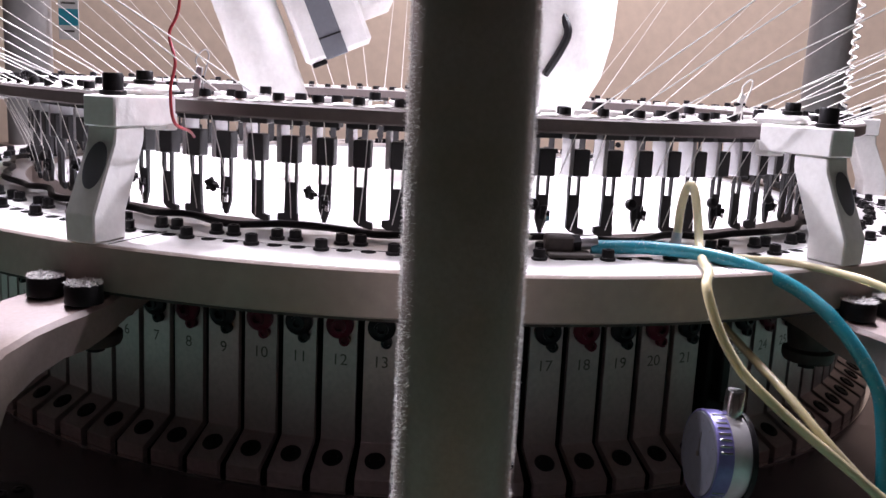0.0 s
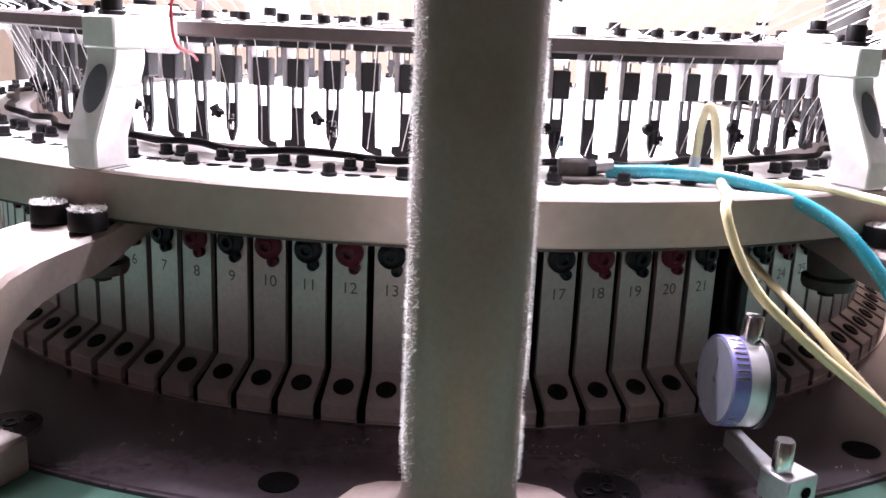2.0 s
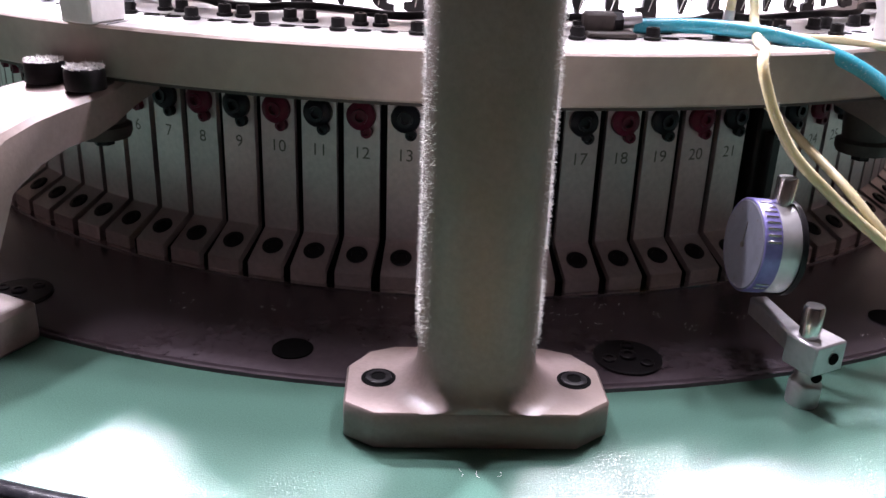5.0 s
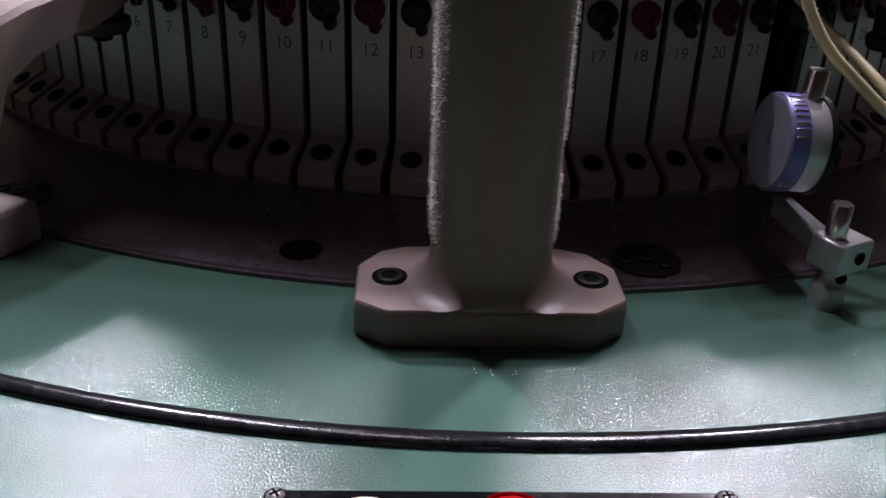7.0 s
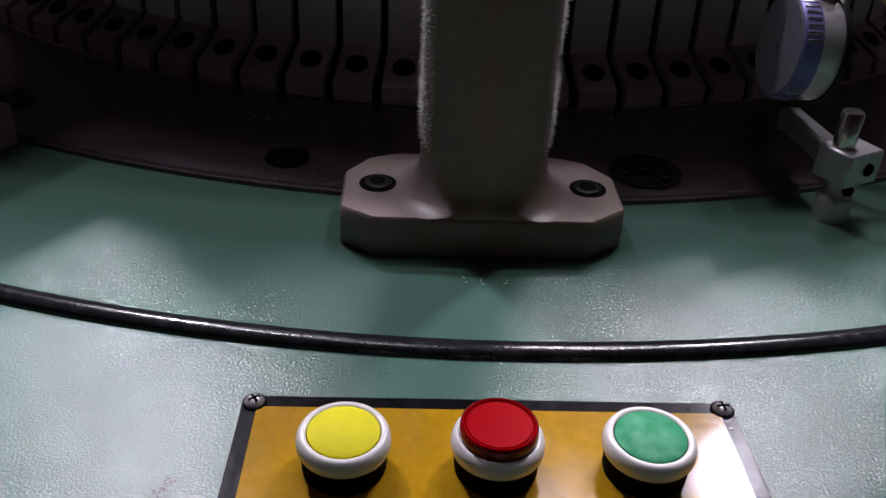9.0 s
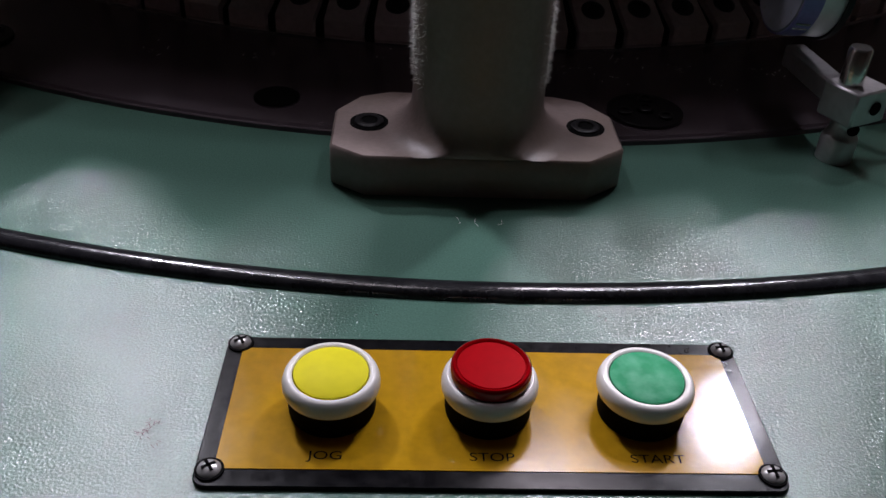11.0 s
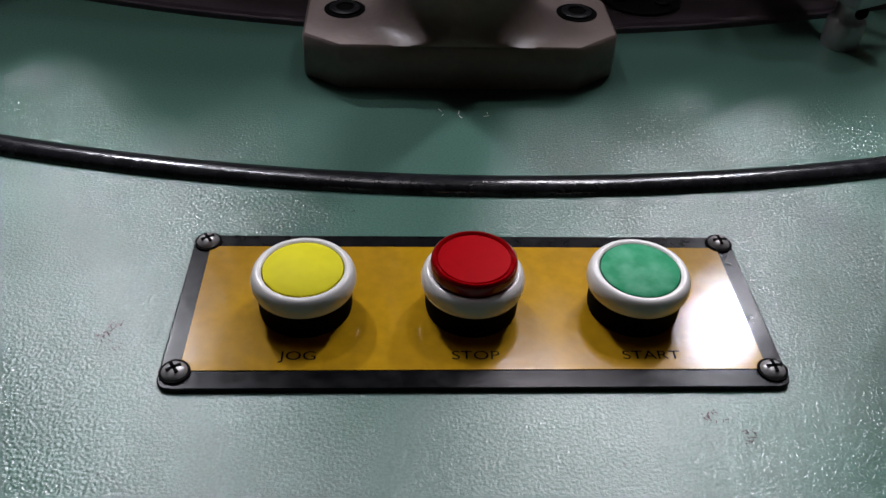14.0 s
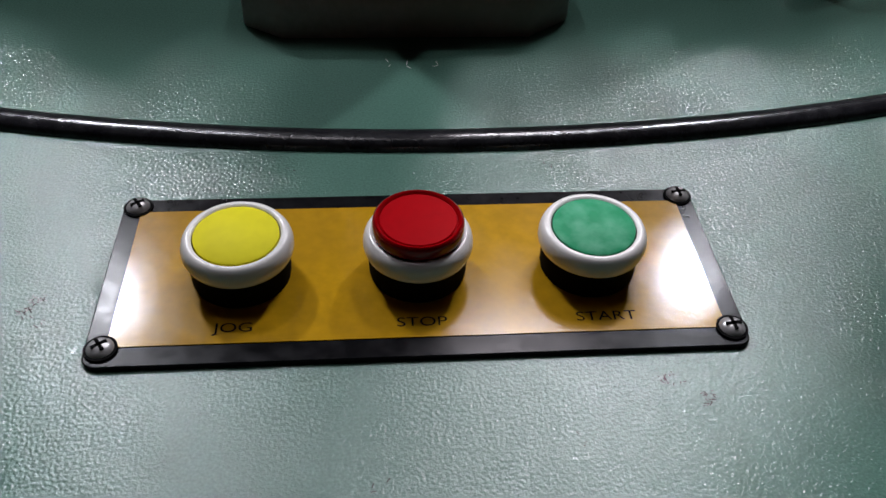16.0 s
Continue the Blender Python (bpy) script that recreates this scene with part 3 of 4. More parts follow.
# ---- arms that carry the support ring ----
def carrying_arm(a, mirror):
    th = thing("carrying_arm", pose(0, 0, 0, 0, 0, a), "grey cast arm bolted under the support ring, lint on its bolts", "arm", "carrying arms")
    bm = bmesh.new()
    prof = [(0.515, 0.1440, 0.1290, 0.020), (0.545, 0.1440, 0.1240, 0.026), (0.566, 0.1400, 0.1180, 0.030), (0.585, 0.1385, 0.1140, 0.032), (0.605, 0.1370, 0.1130, 0.032), (0.625, 0.1345, 0.1080, 0.032), (0.645, 0.1290, 0.0970, 0.031), (0.662, 0.1180, 0.0620, 0.031), (0.672, 0.1050, 0.0250, 0.031), (0.690, 0.0850, 0.0250, 0.031), (0.700, 0.0300, 0.0250, 0.031)]
    rings = []
    for r, hi, lo, hw in prof:
        rings.append([bm.verts.new(v) for v in ((-hw, -r, lo), (hw, -r, lo), (hw, -r, hi - 0.003), (hw - 0.003, -r, hi), (-hw + 0.003, -r, hi), (-hw, -r, hi - 0.003))])
    bm.faces.new(rings[0])
    bm.faces.new(rings[-1][::-1])
    for p, q in zip(rings, rings[1:]):
        for k in range(6):
            bm.faces.new((p[k], p[(k + 1) % 6], q[(k + 1) % 6], q[k]))
    part("arm_casting", bm, CAST, th)
    part("foot", box(0.058, 0.075, 0.025, -0.010, -0.668, 0.0, 0.0025), CAST, th)
    for x, r in ((-0.013, 0.5745), (0.021, 0.577)):
        s = part("cap_screw", socket_screw(0.0117, 0.0122, 28), BLACK, th, "black cap screw topped with lint", at=pose(x, -r, 0.1402))
        lint = bmesh.new()
        g = random.Random(int(1000 * r))
        for _ in range(450):
            q = 0.0116 * math.sqrt(g.random())
            t = g.uniform(0, 6.283)
            c = Vector((q * math.cos(t), q * math.sin(t), 0.0120 + g.uniform(0, 0.0012)))
            d = Vector((g.uniform(-1, 1), g.uniform(-1, 1), g.uniform(0, 0.9))).normalized() * g.uniform(0.001, 0.0032)
            n = d.orthogonal().normalized() * 0.00035
            v = [lint.verts.new(p) for p in (c - n, c + n, c + d)]
            lint.faces.new(v)
        part("lint", lint, LINT, s, "white cotton lint", smooth=0)
    nut = part("nut", lathe([(0, 0), (0.0170, 0), (0.0185, 0.003), (0.0185, 0.008), (0.0150, 0.010), (0.0170, 0.029), (0, 0.029)], 24), CASTDARK, th, "brown-grey nut under the arm", at=pose(0.022 * mirror, -0.535, 0.0975))
    part("bolt_end", lathe([(0, 0), (0.0065, 0), (0.0065, 0.006), (0, 0.006)], 6), BLACK, nut, at=pose(0, 0, -0.0055))


carrying_arm(-26.4, -0.56)
carrying_arm(30.0, -0.15)
carrying_arm(118.0, 1)
carrying_arm(-118.0, 1)


# ---- column in front ----
def column():
    th = thing("support_column", pose(-0.0125, -0.646, 0), "grey painted column on a bolted foot, fringed with white lint", "column")
    R = 0.0303
    prof = [(0.0450, 0.0200), (0.0405, 0.0205), (0.0366, 0.0221), (0.0338, 0.0248), (0.0318, 0.0284), (0.0307, 0.0326), (R, 0.038), (R, 0.25), (R, 0.60), (R, 0.95), (0, 0.95)]
    bm = lathe(prof, 72)
    for v in bm.verts:
        v.co.y = max(v.co.y, -0.0344)
    part("post", bm, CAST, th)
    out = [(-0.067, -0.024), (-0.0515, -0.0345), (0.0490, -0.0345), (0.0665, -0.0210), (0.0665, 0.012), (0.055, 0.028), (0.04, 0.034), (-0.042, 0.034), (-0.056, 0.028), (-0.067, 0.012)]
    part("foot", prism(out, 0.020, 0, 0.0012), CAST, th)
    for x in (-0.0502, 0.0517):
        s = part("bolt_recess", lathe([(0, 0.0), (0.0090, 0.0), (0.0090, 0.0004), (0, 0.0004)], 32), DARK, th, at=pose(x, -0.0008, 0.020))
        part("socket_screw", lathe([(0, 0.0002), (0.0068, 0.0002), (0.0068, 0.0010), (0.0062, 0.0014), (0.0040, 0.0014), (0.0038, 0.0004), (0, 0.0004)], 24), BLACK, s, "black socket screw")
        part("hexagon_socket", lathe([(0, 0.0), (0.0037, 0.0), (0.0037, 0.0011), (0, 0.0011)], 6), DARK, s)
    return th


col = column()


def fuzz():
    """Lint fibres clinging to the column."""
    g = random.Random(21)
    verts, faces = [], []
    for _ in range(150000):
        a = g.uniform(-0.6, math.pi + 0.6)
        z = 0.045 + 0.36 * g.random()
        if noise.noise(Vector((3 * math.cos(a), 3 * math.sin(a), z * 40))) < g.uniform(-0.6, 0.5):
            continue
        n = Vector((math.cos(a), math.sin(a), 0))
        if n.y < -0.40 and g.random() > 0.02 + 0.55 * max(0.0, n.y + 0.88):
            continue
        c = n * 0.0302 + Vector((0, 0, z))
        d = (n * g.uniform(0.1, 1.0) + Vector((g.uniform(-1, 1), g.uniform(-1, 1), g.uniform(-1, 1))) * 0.8).normalized() * g.uniform(0.0005, 0.0030)
        s = d.cross(n).normalized() * 0.00012
        b = len(verts)
        verts += [c - s, c + s, c + d + s * 0.5, c + d - s * 0.5]
        faces.append((b, b + 1, b + 2, b + 3))
    me = bpy.data.meshes.new("lint")
    me.from_pydata(verts, [], faces)
    me.materials.append(LINT)
    ob = part("lint", me, None, col, "white lint fibres clinging to the column")
    ob["kind"] = "stuff"


fuzz()


# ---- dial gauge on its holder ----
def dial_gauge():
    th = thing("dial_gauge", pose(0.150, -0.590, 0.0755) @ pose(0, 0, 0, 90, 0, 0) @ pose(0, 0, 0, 0, -88, 0) @ pose(0, 0, 0, -4, 0, 0) @ Matrix.Scale(0.87, 4), "round dial gauge with a violet-blue bezel and steel stem", "dial gauge")
    part("case", lathe([(0, -0.016), (0.0285, -0.016), (0.0300, -0.013), (0.0300, 0.001), (0.0290, 0.002), (0, 0.002)], 56), GAUGECASE, th)
    part("back_seal", lathe([(0.0298, -0.0165), (0.0313, -0.0165), (0.0313, -0.013), (0.0298, -0.013)], 56, closed=True), BLACK, th)
    bz = part("bezel", lathe([(0.0275, 0.0), (0.0306, 0.0), (0.0306, 0.0108), (0.0300, 0.0115), (0.0296, 0.0115), (0.0290, 0.009)], 56, closed=True), PURPLE, th, "violet-blue ribbed bezel")
    rib = mesh_of(box(0.0016, 0.0008, 0.0085, 0, 0, 0, 0.0002), "rib", BRIGHT)
    for k in range(44):
        if 0.5 < noise.noise(Vector((k * 0.35, 0.5, 0))) + 0.55:
            part("rib", rib, None, bz, at=polar(0.0306, k * 360 / 44, 0.001))
    face = part("face", disc_solid(0.0294, 0.0022, 48, 0.0008), GAUGEFACE, th, "dusty dial face under glass", at=pose(0, 0, 0.0098))
    part("pointer", box(0.0006, 0.017, 0.0003, 0, 0.007, 0.0023), INK, face)
    part("pointer_hub", disc_solid(0.0018, 0.0008, 16), INK, face, at=pose(0, 0, 0.0022))
    for k in range(12):
        part("scale_mark", box(0.0004, 0.0022, 0.0002, 0, 0, 0.0021), INK, face, at=polar(0.0240, k * 30, 0))
    st = part("stem", lathe([(0, 0), (0.0066, 0), (0.0066, 0.0178), (0.0058, 0.0188), (0, 0.0188)], 24), BRIGHT, th, "bright steel stem", at=pose(0.0, 0.0285, -0.007, -90, 0, 0))


dial_gauge()


def gauge_holder():
    th = thing("gauge_holder", pose(0.1705, -0.632, 0), "small steel post with a clamp block and bar holding the gauge", "gauge holder")
    part("post", lathe([(0, 0), (0.0088, 0), (0.0088, 0.012), (0.0080, 0.0135), (0.0066, 0.0155), (0.0066, 0.023), (0, 0.023)], 28), STEEL, th)
    blk = part("clamp_block", box(0.0235, 0.021, 0.0175, 0.0015, 0.0, 0.0225, 0.001), STEEL, th, at=pose(0, 0, 0, 0, 0, 26))
    part("set_screw_hole", disc_solid(0.0034, 0.0006, 18), DARK, blk, at=pose(0.004, -0.0107, 0.031, 90, 0, 0))
    part("pin", lathe([(0, 0), (0.0056, 0), (0.0056, 0.0170), (0.0048, 0.0180), (0, 0.0180)], 24), BRIGHT, th, at=pose(-0.003, 0.001, 0.0402))
    part("bar", box(0.011, 0.050, 0.0115, -0.004, 0.031, 0.0265, 0.001), STEEL, th, at=pose(0, 0, 0, 0, 0, 6))
    part("cross_hole", disc_solid(0.0030, 0.0006, 16), DARK, th, at=pose(0.002, -0.0066, 0.0185, 90, 0, 0))


gauge_holder()


# ---- hoses ----
HOSE_LINES = []


def hoses():
    # blue air hose with its angled fitting
    th = thing("air_hose", pose(0, 0, 0), "blue air hose with a dark angled fitting on the ring", "hose")
    line = smooth_line([(0.0884, -0.492, 0.1812), (0.1279, -0.497, 0.1830), (0.1645, -0.505, 0.1810), (0.1882, -0.515, 0.1768), (0.2077, -0.525, 0.1701), (0.2231, -0.535, 0.1617), (0.2346, -0.545, 0.1516), (0.2463, -0.555, 0.1362), (0.2559, -0.562, 0.1201), (0.2632, -0.567, 0.1016), (0.268, -0.572, 0.06), (0.270, -0.575, 0.008)], 8)
    part("hose", sweep(line, 0.0047, 14), BLUE, th)
    HOSE_LINES.append((th, line, 0.0047, 1700, 31))
    fit = box(0.020, 0.013, 0.013, 0.066, -0.494, 0.1765, 0.002)
    box(0.030, 0.020, 0.0035, 0.072, -0.500, 0.1753, 0.0008, fit)
    part("fitting", fit, CASTDARK, th, "dark angled fitting")
    part("collar", sweep([(0.074, -0.494, 0.1835), (0.092, -0.492, 0.1850)], 0.0046, 12), STEEL, th)
    part("nut", sweep([(0.0745, -0.494, 0.1836), (0.080, -0.4935, 0.1840)], 0.0062, 6), BLACK, th)
    # clear yellow oil tubes
    t1 = thing("oil_tube", pose(0, 0, 0), "clear yellowish oil tube looping over the ring", "tube")
    line = smooth_line([(0.1545, -0.470, 0.178), (0.1555, -0.470, 0.1947), (0.1560, -0.470, 0.2068), (0.1580, -0.471, 0.2200), (0.1605, -0.473, 0.2245), (0.1632, -0.476, 0.2180), (0.1655, -0.482, 0.1968), (0.1638, -0.493, 0.1835), (0.1585, -0.516, 0.1783), (0.1500, -0.550, 0.1790), (0.1425, -0.568, 0.1735), (0.1465, -0.575, 0.1567), (0.1540, -0.580, 0.1400), (0.1640, -0.585, 0.1250), (0.1790, -0.590, 0.1110), (0.1960, -0.596, 0.0965), (0.2160, -0.602, 0.0813), (0.2360, -0.607, 0.0660), (0.262, -0.615, 0.045), (0.30, -0.625, 0.004)], 8)
    part("tube", sweep(line, 0.0030, 12), TUBE, t1)
    HOSE_LINES.append((t1, line, 0.0030, 2600, 32))
    part("brass_end", sweep([(0.1545, -0.470, 0.1755), (0.1553, -0.470, 0.190)], 0.0036, 12), STEEL, t1)
    t2 = thing("oil_tube", pose(0, 0, 0), "clear yellowish oil tube hanging beside the gauge", "tube")
    line = smooth_line([(0.172, -0.470, 0.141), (0.178, -0.490, 0.137), (0.190, -0.530, 0.121), (0.200, -0.570, 0.107), (0.213, -0.592, 0.090), (0.232, -0.604, 0.070), (0.250, -0.612, 0.052), (0.290, -0.622, 0.004)], 9)
    part("tube", sweep(line, 0.0028, 12), TUBE, t2)
    HOSE_LINES.append((t2, line, 0.0028, 1200, 33))
    t3 = thing("oil_tube", pose(0, 0, 0), "clear pale tube running off over the ring", "tube")
    line = smooth_line([(0.175, -0.492, 0.1785), (0.200, -0.496, 0.1775), (0.2188, -0.500, 0.1775), (0.2386, -0.515, 0.1765), (0.2600, -0.545, 0.1740), (0.282, -0.565, 0.162), (0.33, -0.59, 0.13), (0.37, -0.62, 0.05), (0.38, -0.63, 0.004)], 9)
    part("tube", sweep(line, 0.0026, 12), TUBE, t3)


hoses()


def hose_fuzz(hose, line, r, count, seed):
    """Lint fibres on a hose, as a part of it."""
    g = random.Random(seed)
    verts, faces = [], []
    for _ in range(count):
        k = g.randrange(len(line) - 1)
        t = g.random()
        p = line[k] * (1 - t) + line[k + 1] * t
        d0 = (line[k + 1] - line[k]).normalized()
        n = Vector((g.gauss(0, 1), g.gauss(0, 1), g.gauss(0.4, 1)))
        n = (n - d0 * n.dot(d0)).normalized()
        c = p + n * r * 0.97
        d = (n * g.uniform(0.2, 1) + Vector((g.uniform(-1, 1), g.uniform(-1, 1), g.uniform(-1, 1))) * 0.8).normalized() * g.uniform(0.0004, 0.0016)
        s = d.cross(n).normalized() * 0.0001
        b = len(verts)
        verts += [c - s, c + s, c + d + s * 0.5, c + d - s * 0.5]
        faces.append((b, b + 1, b + 2, b + 3))
    me = bpy.data.meshes.new("lint")
    me.from_pydata(verts, [], faces)
    me.materials.append(LINT)
    part("lint", me, None, hose, "white lint on the hose")["kind"] = "stuff"


for hose, line, r, count, seed in HOSE_LINES:
    hose_fuzz(hose, line, r, count, seed)


# ---- control plate and buttons ----
def control_plate():
    th = thing("control_plate", pose(-0.0163, -0.8135, 0), "worn black and yellow control plate fixed with four screws", "control plate")
    rc = 0.004
    out = []
    for cx, cy, s in ((0.0895, 0.0335, 0), (-0.0895, 0.0335, 90), (-0.0895, -0.0335, 180), (0.0895, -0.0335, 270)):
        for k in range(5):
            a = radians(s + 22.5 * k)
            out.append((cx - math.copysign(rc, cx) + rc * math.cos(a), cy - math.copysign(rc, cy) + rc * math.sin(a)))
    part("base_plate", prism(out, 0.0016, 0, 0.0004), BLACKPANEL, th)
    part("yellow_field", prism([(-0.0838, -0.0268), (0.0838, -0.0268), (0.0838, 0.0272), (-0.0838, 0.0272)], 0.0003, 0.0016), YELLOWPANEL, th, "worn yellow printed field")
    for x in (-0.085, 0.0852):
        for y in (-0.0273, 0.0295):
            s = part("screw", lathe([(0, 0.0022), (0.0016, 0.0021), (0.0029, 0.0014), (0.0037, 0.0004), (0.0038, 0), (0, 0)], 24), SCREWHEAD, th, "cross-head steel screw", at=pose(x, y, 0.0018, 0, 0, 20 + 900 * x))
            cross = box(0.0044, 0.0010, 0.0006, 0, 0, 0.0017)
            box(0.0010, 0.0044, 0.0006, 0, 0, 0.0017, bm=cross)
            part("cross_slot", cross, DARK, s)
            part("washer", lathe([(0.0036, 0), (0.0044, 0), (0.0044, 0.0004), (0.0036, 0.0005)], 24, closed=True), DARK, s)
    for word, x in (("JOG", -0.0512), ("STOP", -0.0004), ("START", 0.0510)):
        me = text_mesh(word, 0.0056, "lettering")
        me.materials.append(PRINT)
        part("lettering", me, None, th, at=pose(x, -0.0215, 0.00195) @ Matrix.Diagonal((1.05, 0.85, 1, 1)))


control_plate()


def push_button(x, cap_material, name, raised):
    th = thing("push_button", pose(x, -0.8140, 0.0019), name, "push button", "push buttons")
    part("base", lathe([(0, 0), (0.0138, 0), (0.0140, 0.0010), (0.0142, 0.0092), (0, 0.0092)], 40), DARK, th)
    part("collar", lathe([(0.0122, 0.0146), (0.0127, 0.0151), (0.0135, 0.0152), (0.0144, 0.0147), (0.0151, 0.0135), (0.0155, 0.0120), (0.0155, 0.0104), (0.0151, 0.0090), (0.0143, 0.0084), (0.0120, 0.0084)], 48, closed=True), IVORY, th, "ivory plastic collar")
    if raised:
        part("cap", lathe([(0, 0.0186), (0.0110, 0.0186), (0.0114, 0.0193), (0.0121, 0.0196), (0.0127, 0.0190), (0.0129, 0.0178), (0.0129, 0.0157), (0.0120, 0.0155), (0.0118, 0.0084), (0, 0.0084)], 48), RED_LENS, th, "raised glossy red cap")
        part("cap_disc", disc_solid(0.0108, 0.0005, 40, 0.0002), cap_material, th, "red cap face", at=pose(0, 0, 0.0186))
    else:
        part("cap", lathe([(0, 0.0153), (0.0112, 0.0153), (0.0118, 0.0149), (0.0119, 0.0084), (0, 0.0084)], 48), cap_material, th)


push_button(-0.0670, BTN_YELLOW, "flat yellow push button in an ivory collar", False)
push_button(-0.0168, BTN_RED, "raised red push button in an ivory collar", True)
push_button(0.0332, BTN_GREEN, "flat worn green push button in an ivory collar", False)


# ---- yarns up to the creel ----
def yarns():
    g = random.Random(5)
    for i in range(102):
        a = -9.3 + (i - 12) * STEP - 1.1
        w = (a + 180) % 360 - 180
        if abs(w) < 9 or g.random() < 0.3:
            continue
        far = 1.05 if abs(w) < 40 else 1.5
        rise = g.uniform(0.40, 0.50)
        p0 = Vector((0.467 * math.sin(radians(a)), -0.467 * math.cos(radians(a)), 0.2690))
        a1 = a + (6 if w > 0 else -6) * g.uniform(0.2, 1.4)
        p1 = Vector((far * math.sin(radians(a1)), -far * math.cos(radians(a1)), 0.269 + (far - 0.467) * rise))
        mid = (p0 + p1) / 2 - Vector((0, 0, 0.004))
        tagged(part("yarn", sweep([p0, (p0 + mid) / 2 - Vector((0, 0, 0.001)), mid, p1], 0.00052, 5), YARN), "white yarn running up to the creel", "yarn", "yarns")


yarns()


# ---- things over the machine ----
def overhead():
    for x, y, z, power in LAMPS:
        th = thing("machine_lamp", pose(x, y, z + 0.01), "small white pendant lamp over the machine, high pair added as fill", "lamp", "machine lamps")
        part("shade", lathe([(0.018, 0.09), (0.026, 0.09), (0.058, 0.015), (0.058, 0.010), (0.052, 0.010), (0.020, 0.082)], 36, closed=True), WHITE, th)
        part("bulb", lathe([(0, 0.014), (0.016, 0.018), (0.026, 0.032), (0.022, 0.05), (0.012, 0.07), (0, 0.07)], 20), LAMPGLOW, th, "glowing bulb")
        part("cable", sweep([(0, 0, 0.085), (0, 0, 3.1 - z - 0.01)], 0.004, 8), BLACK, th)
    # white cloth duct, the round fan housing and the drive unit above the dial
    d = thing("air_duct", pose(0, 0, 0), "white flexible air duct coming down to the dial", "duct")
    line = smooth_line([(-0.45, 0.02, 3.10), (-0.43, 0.0, 1.60), (-0.33, -0.04, 0.72), (-0.255, -0.08, 0.47), (-0.208, -0.10, 0.36), (-0.175, -0.10, 0.27), (-0.166, -0.10, 0.245)], 12)
    part("duct", sweep(line, [0.032 + 0.0004 * math.sin(k * 1.6) for k in range(len(line))], 28), WHITE, d)
    part("cuff", sweep(line[-5:], 0.0345, 28), WHITE, d, "white end cuff")
    f = thing("fan_housing", pose(0.113, -0.02, 0.1747), "round white fan housing standing over the dial", "fan housing")
    part("housing", lathe([(0, 0.05), (0.030, 0.055), (0.062, 0.085), (0.084, 0.125), (0.094, 0.170), (0.096, 0.215), (0.094, 0.30), (0.08, 0.35), (0, 0.36)], 48), WHITE, f)
    part("stand", lathe([(0, 0), (0.016, 0), (0.016, 0.06), (0, 0.06)], 28), WHITE, f)
    part("latch", sweep(smooth_line([(0.018, -0.088, 0.190), (0.024, -0.096, 0.170), (0.016, -0.094, 0.148), (0.004, -0.084, 0.125)], 5), 0.0045, 8), BLACK, f, "black latch")
    u = thing("drive_unit", pose(-0.104, -0.115, 0.310, 0, -23, 6), "white and grey drive unit mounted over the dial", "drive unit")
    part("housing", box(0.074, 0.07, 0.17, 0, 0.035, 0, 0.005), WHITE, u)
    part("side_case", box(0.05, 0.05, 0.13, 0.055, 0.05, 0.025, 0.012), WHITE, u)
    part("grey_panel", box(0.024, 0.004, 0.171, -0.004, -0.0015, -0.001, 0.001), GREYBOX, u, "grey front panel")
    part("seam", box(0.025, 0.001, 0.0018, -0.004, -0.0040, 0.021), BLACK, u)
    part("corner_foot", box(0.016, 0.02, 0.005, -0.024, 0.012, -0.0045, 0.001), BLACK, u)
    part("mounting_rod", sweep([(0, 0.035, 0.165), (0.05, 0.08, 0.42)], 0.012, 12), STEEL, u)


overhead()


def posts():
    for x, y, r in ((0.935, 0.9, 0.047), (-0.82, 0.9, 0.047)):
        p = thing("machine_post", pose(x, y, -0.95), "grey round post carrying the yarn creel", "post", "machine posts")
        part("tube", lathe([(0, 0), (r, 0), (r, 3.1), (0, 3.1)], 32), GREYPOST, p)
        part("collar", lathe([(r, 1.0), (r + 0.02, 1.0), (r + 0.02, 1.06), (r, 1.06)], 32, closed=True), CAST, p)


posts()


def notice():
    th = thing("notice_card", pose(-0.735, 0.90, 0.335), "small blue and white notice card clipped beside the post", "notice")
    part("card", box(0.042, 0.003, 0.095, 0, 0, 0, 0.0006), IVORY, th)
    part("blue_field", box(0.040, 0.001, 0.034, 0, -0.0022, 0.030), BLUE, th, "blue printed field")
    part("print_bar", box(0.030, 0.001, 0.004, 0, -0.0022, 0.074), INK, th)
    part("print_bar", box(0.024, 0.001, 0.004, 0, -0.0022, 0.016), INK, th)
    part("clip_rod", sweep([(-0.085, 0, 0.085), (0.0, 0.003, 0.085)], 0.003, 8), STEEL, th)


notice()

# red signal wire and its stop clip on the feeder ring
w = thing("signal_wire", pose(0, 0, 0), "thin red signal wire hanging to the feeder ring", "wire")
part("wire", sweep(smooth_line([(-0.1880, -0.440, 0.240), (-0.1885, -0.452, 0.2445), (-0.1925, -0.479, 0.2520), (-0.1941, -0.482, 0.2725), (-0.1918, -0.478, 0.2907), (-0.1961, -0.475, 0.3088), (-0.1905, -0.470, 0.3306), (-0.193, -0.46, 0.40), (-0.19, -0.44, 0.50)], 8), 0.0011, 8), REDWIRE, w)
coil = []
for k in range(160):
    t = k / 159
    coil.append((0.328 + 0.006 * t + 0.0025 * math.cos(k * 0.62), -0.35 + 0.0025 * math.sin(k * 0.62), 0.282 + 0.13 * t))
tagged(part("coiled_wire", sweep(coil, 0.0011, 6), IVORY), "thin pale coiled wire above the feeder ring", "wire")


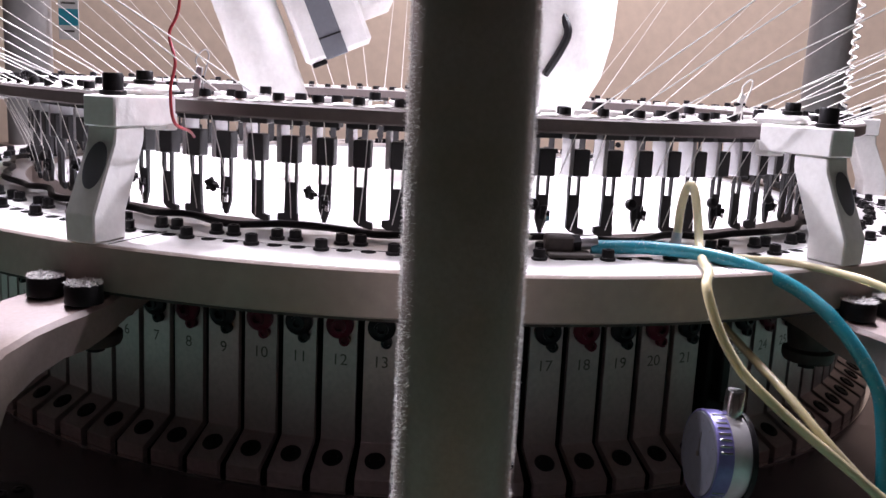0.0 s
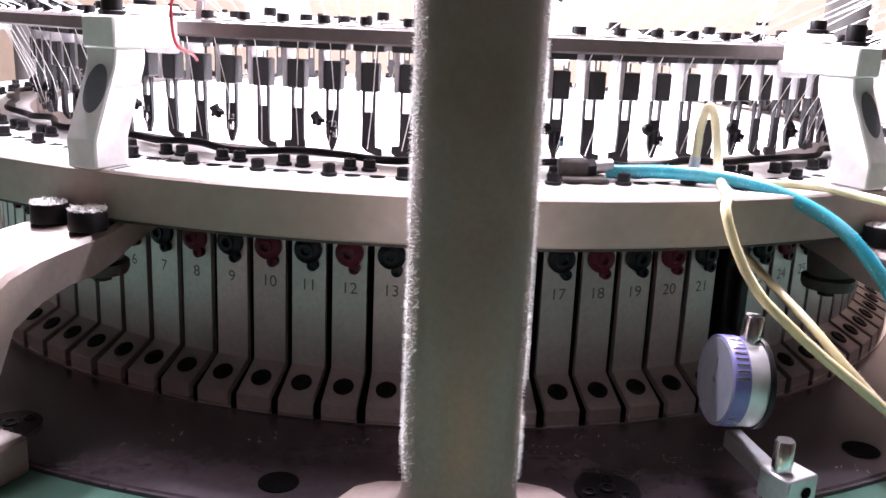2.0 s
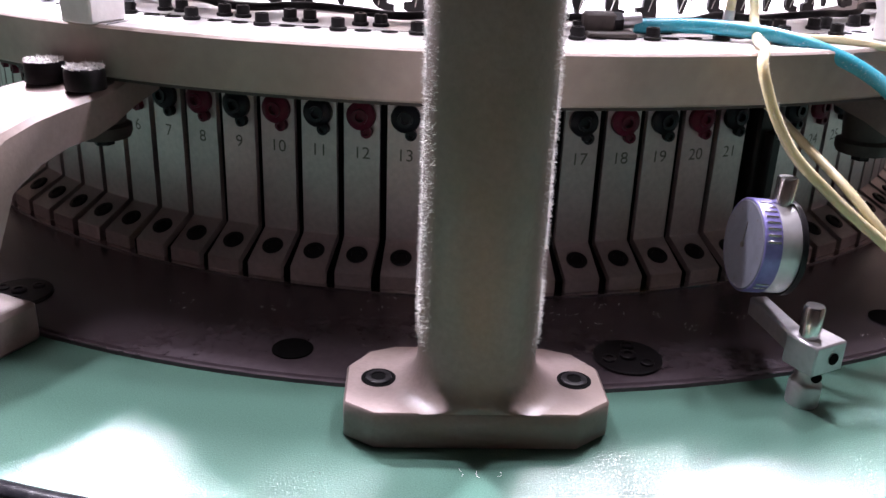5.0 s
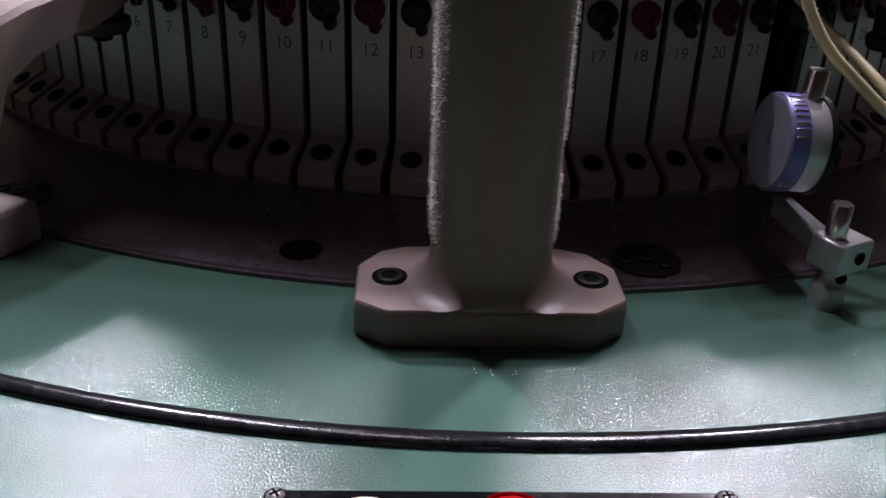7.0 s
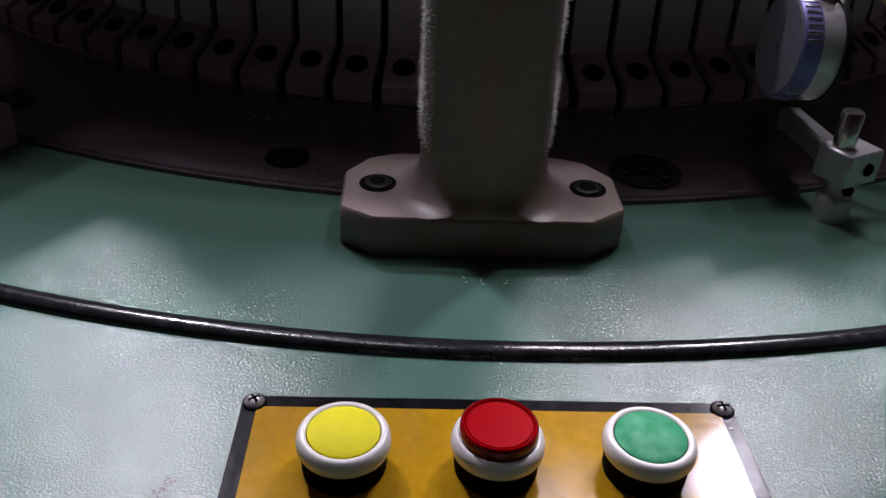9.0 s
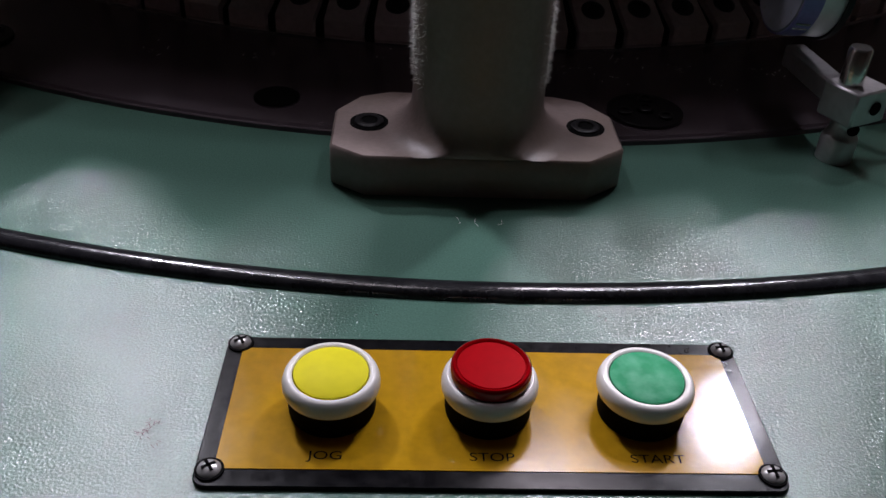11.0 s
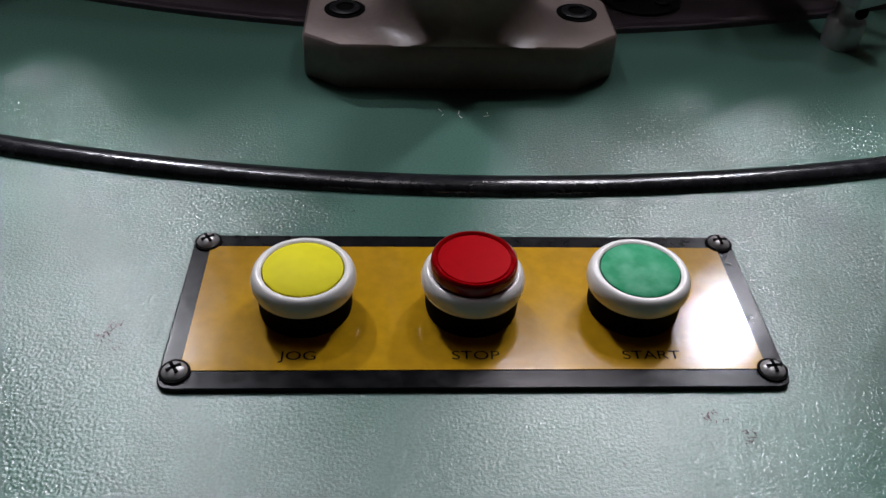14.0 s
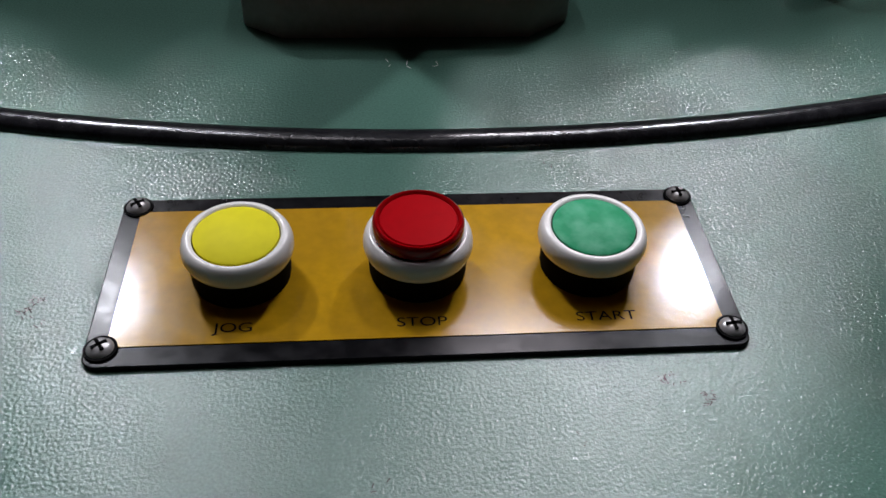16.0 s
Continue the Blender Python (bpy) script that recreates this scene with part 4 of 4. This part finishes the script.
def stop_clip(x, y, z, lean, material):
    th = thing("stop_clip", pose(x, y, z, 0, lean, 0), "small wire stop clip standing on the feeder ring", "clip", "stop clips")
    part("stem", box(0.0045, 0.003, 0.022, 0, 0, 0, 0.0006), material, th)
    part("wire_loop", sweep(smooth_line([(0.001, 0, 0.02), (-0.003, -0.002, 0.026), (0.0015, -0.001, 0.034), (0.005, 0.001, 0.030), (0.0035, 0, 0.012), (0.005, 0, 0.003)], 5), 0.0006, 6), material, th)
    part("thumb_screw", sweep([(-0.004, -0.001, 0.013), (0.004, 0.001, 0.015)], 0.0016, 8), BLACK, th)


stop_clip(-0.1890, -0.430, 0.2671, 8, STEEL)
stop_clip(0.2150, -0.400, 0.2671, 14, IVORY)


def scatter_lint(name, label, spots, count, spread, seed, length=0.003, material=LINT):
    """Loose fibres lying about a few spots."""
    g = random.Random(seed)
    verts, faces = [], []
    for x, y, z in spots:
        for _ in range(count):
            c = Vector((x + g.gauss(0, spread), y + g.gauss(0, spread), z + g.uniform(0.0001, 0.0008)))
            d = Vector((g.uniform(-1, 1), g.uniform(-1, 1), g.uniform(-0.05, 0.35))).normalized() * g.uniform(0.3, 1) * length
            n = d.cross(Vector((0, 0, 1))).normalized() * 0.00012
            b = len(verts)
            verts += [c - n, c + n, c + d + n, c + d - n]
            faces.append((b, b + 1, b + 2, b + 3))
    me = bpy.data.meshes.new(name)
    me.from_pydata(verts, [], faces)
    me.materials.append(material)
    tagged(part(name, me, None), label, "lint", kind="stuff")


def on_ring(r, a, z):
    return (r * math.sin(radians(a)), -r * math.cos(radians(a)), z)


scatter_lint("plate_lint", "white cotton lint scattered on the dark plate", [on_ring(r, a, 0.0031) for r, a in ((0.535, 5), (0.53, 9), (0.545, 12), (0.56, 17), (0.58, 20), (0.55, 7.5), (0.57, 14), (0.53, -7), (0.545, -14), (0.56, -20), (0.615, 24))], 8, 0.006, 3)
scatter_lint("ring_lint", "white cotton lint caught on the ring's edge", [on_ring(0.5635, -30 + 1.7 * k, 0.1750) for k in range(37)], 3, 0.004, 8, 0.0022)
scatter_lint("bed_lint", "grey wisp of lint by the column's foot", [(-0.022, -0.698, 0.0005), (-0.012, -0.7005, 0.0005), (-0.004, -0.702, 0.0005)], 2, 0.002, 6, 0.003)
scatter_lint("bed_chips", "dark chips and dust specks on the green bed", [(0.1494, -0.7213, 0.0), (-0.1803, -0.6794, 0.0), (-0.055, -0.765, 0.0), (0.03, -0.765, 0.0), (-0.03, -0.885, 0.0), (0.02, -0.875, 0.0), (-0.12, -0.83, 0.0), (0.10, -0.69, 0.0), (-0.09, -0.70, 0.0)], 3, 0.0016, 9, 0.0016, BLACK)
scatter_lint("bed_smudges", "black scuffs on the green bed beside the plate", [(0.047, -0.857, 0.0), (0.056, -0.863, 0.0), (-0.125, -0.825, 0.0), (-0.122, -0.821, 0.0)], 16, 0.0013, 12, 0.0016, BLACK)


def motions():
    """Nothing but the camera moves."""


motions()
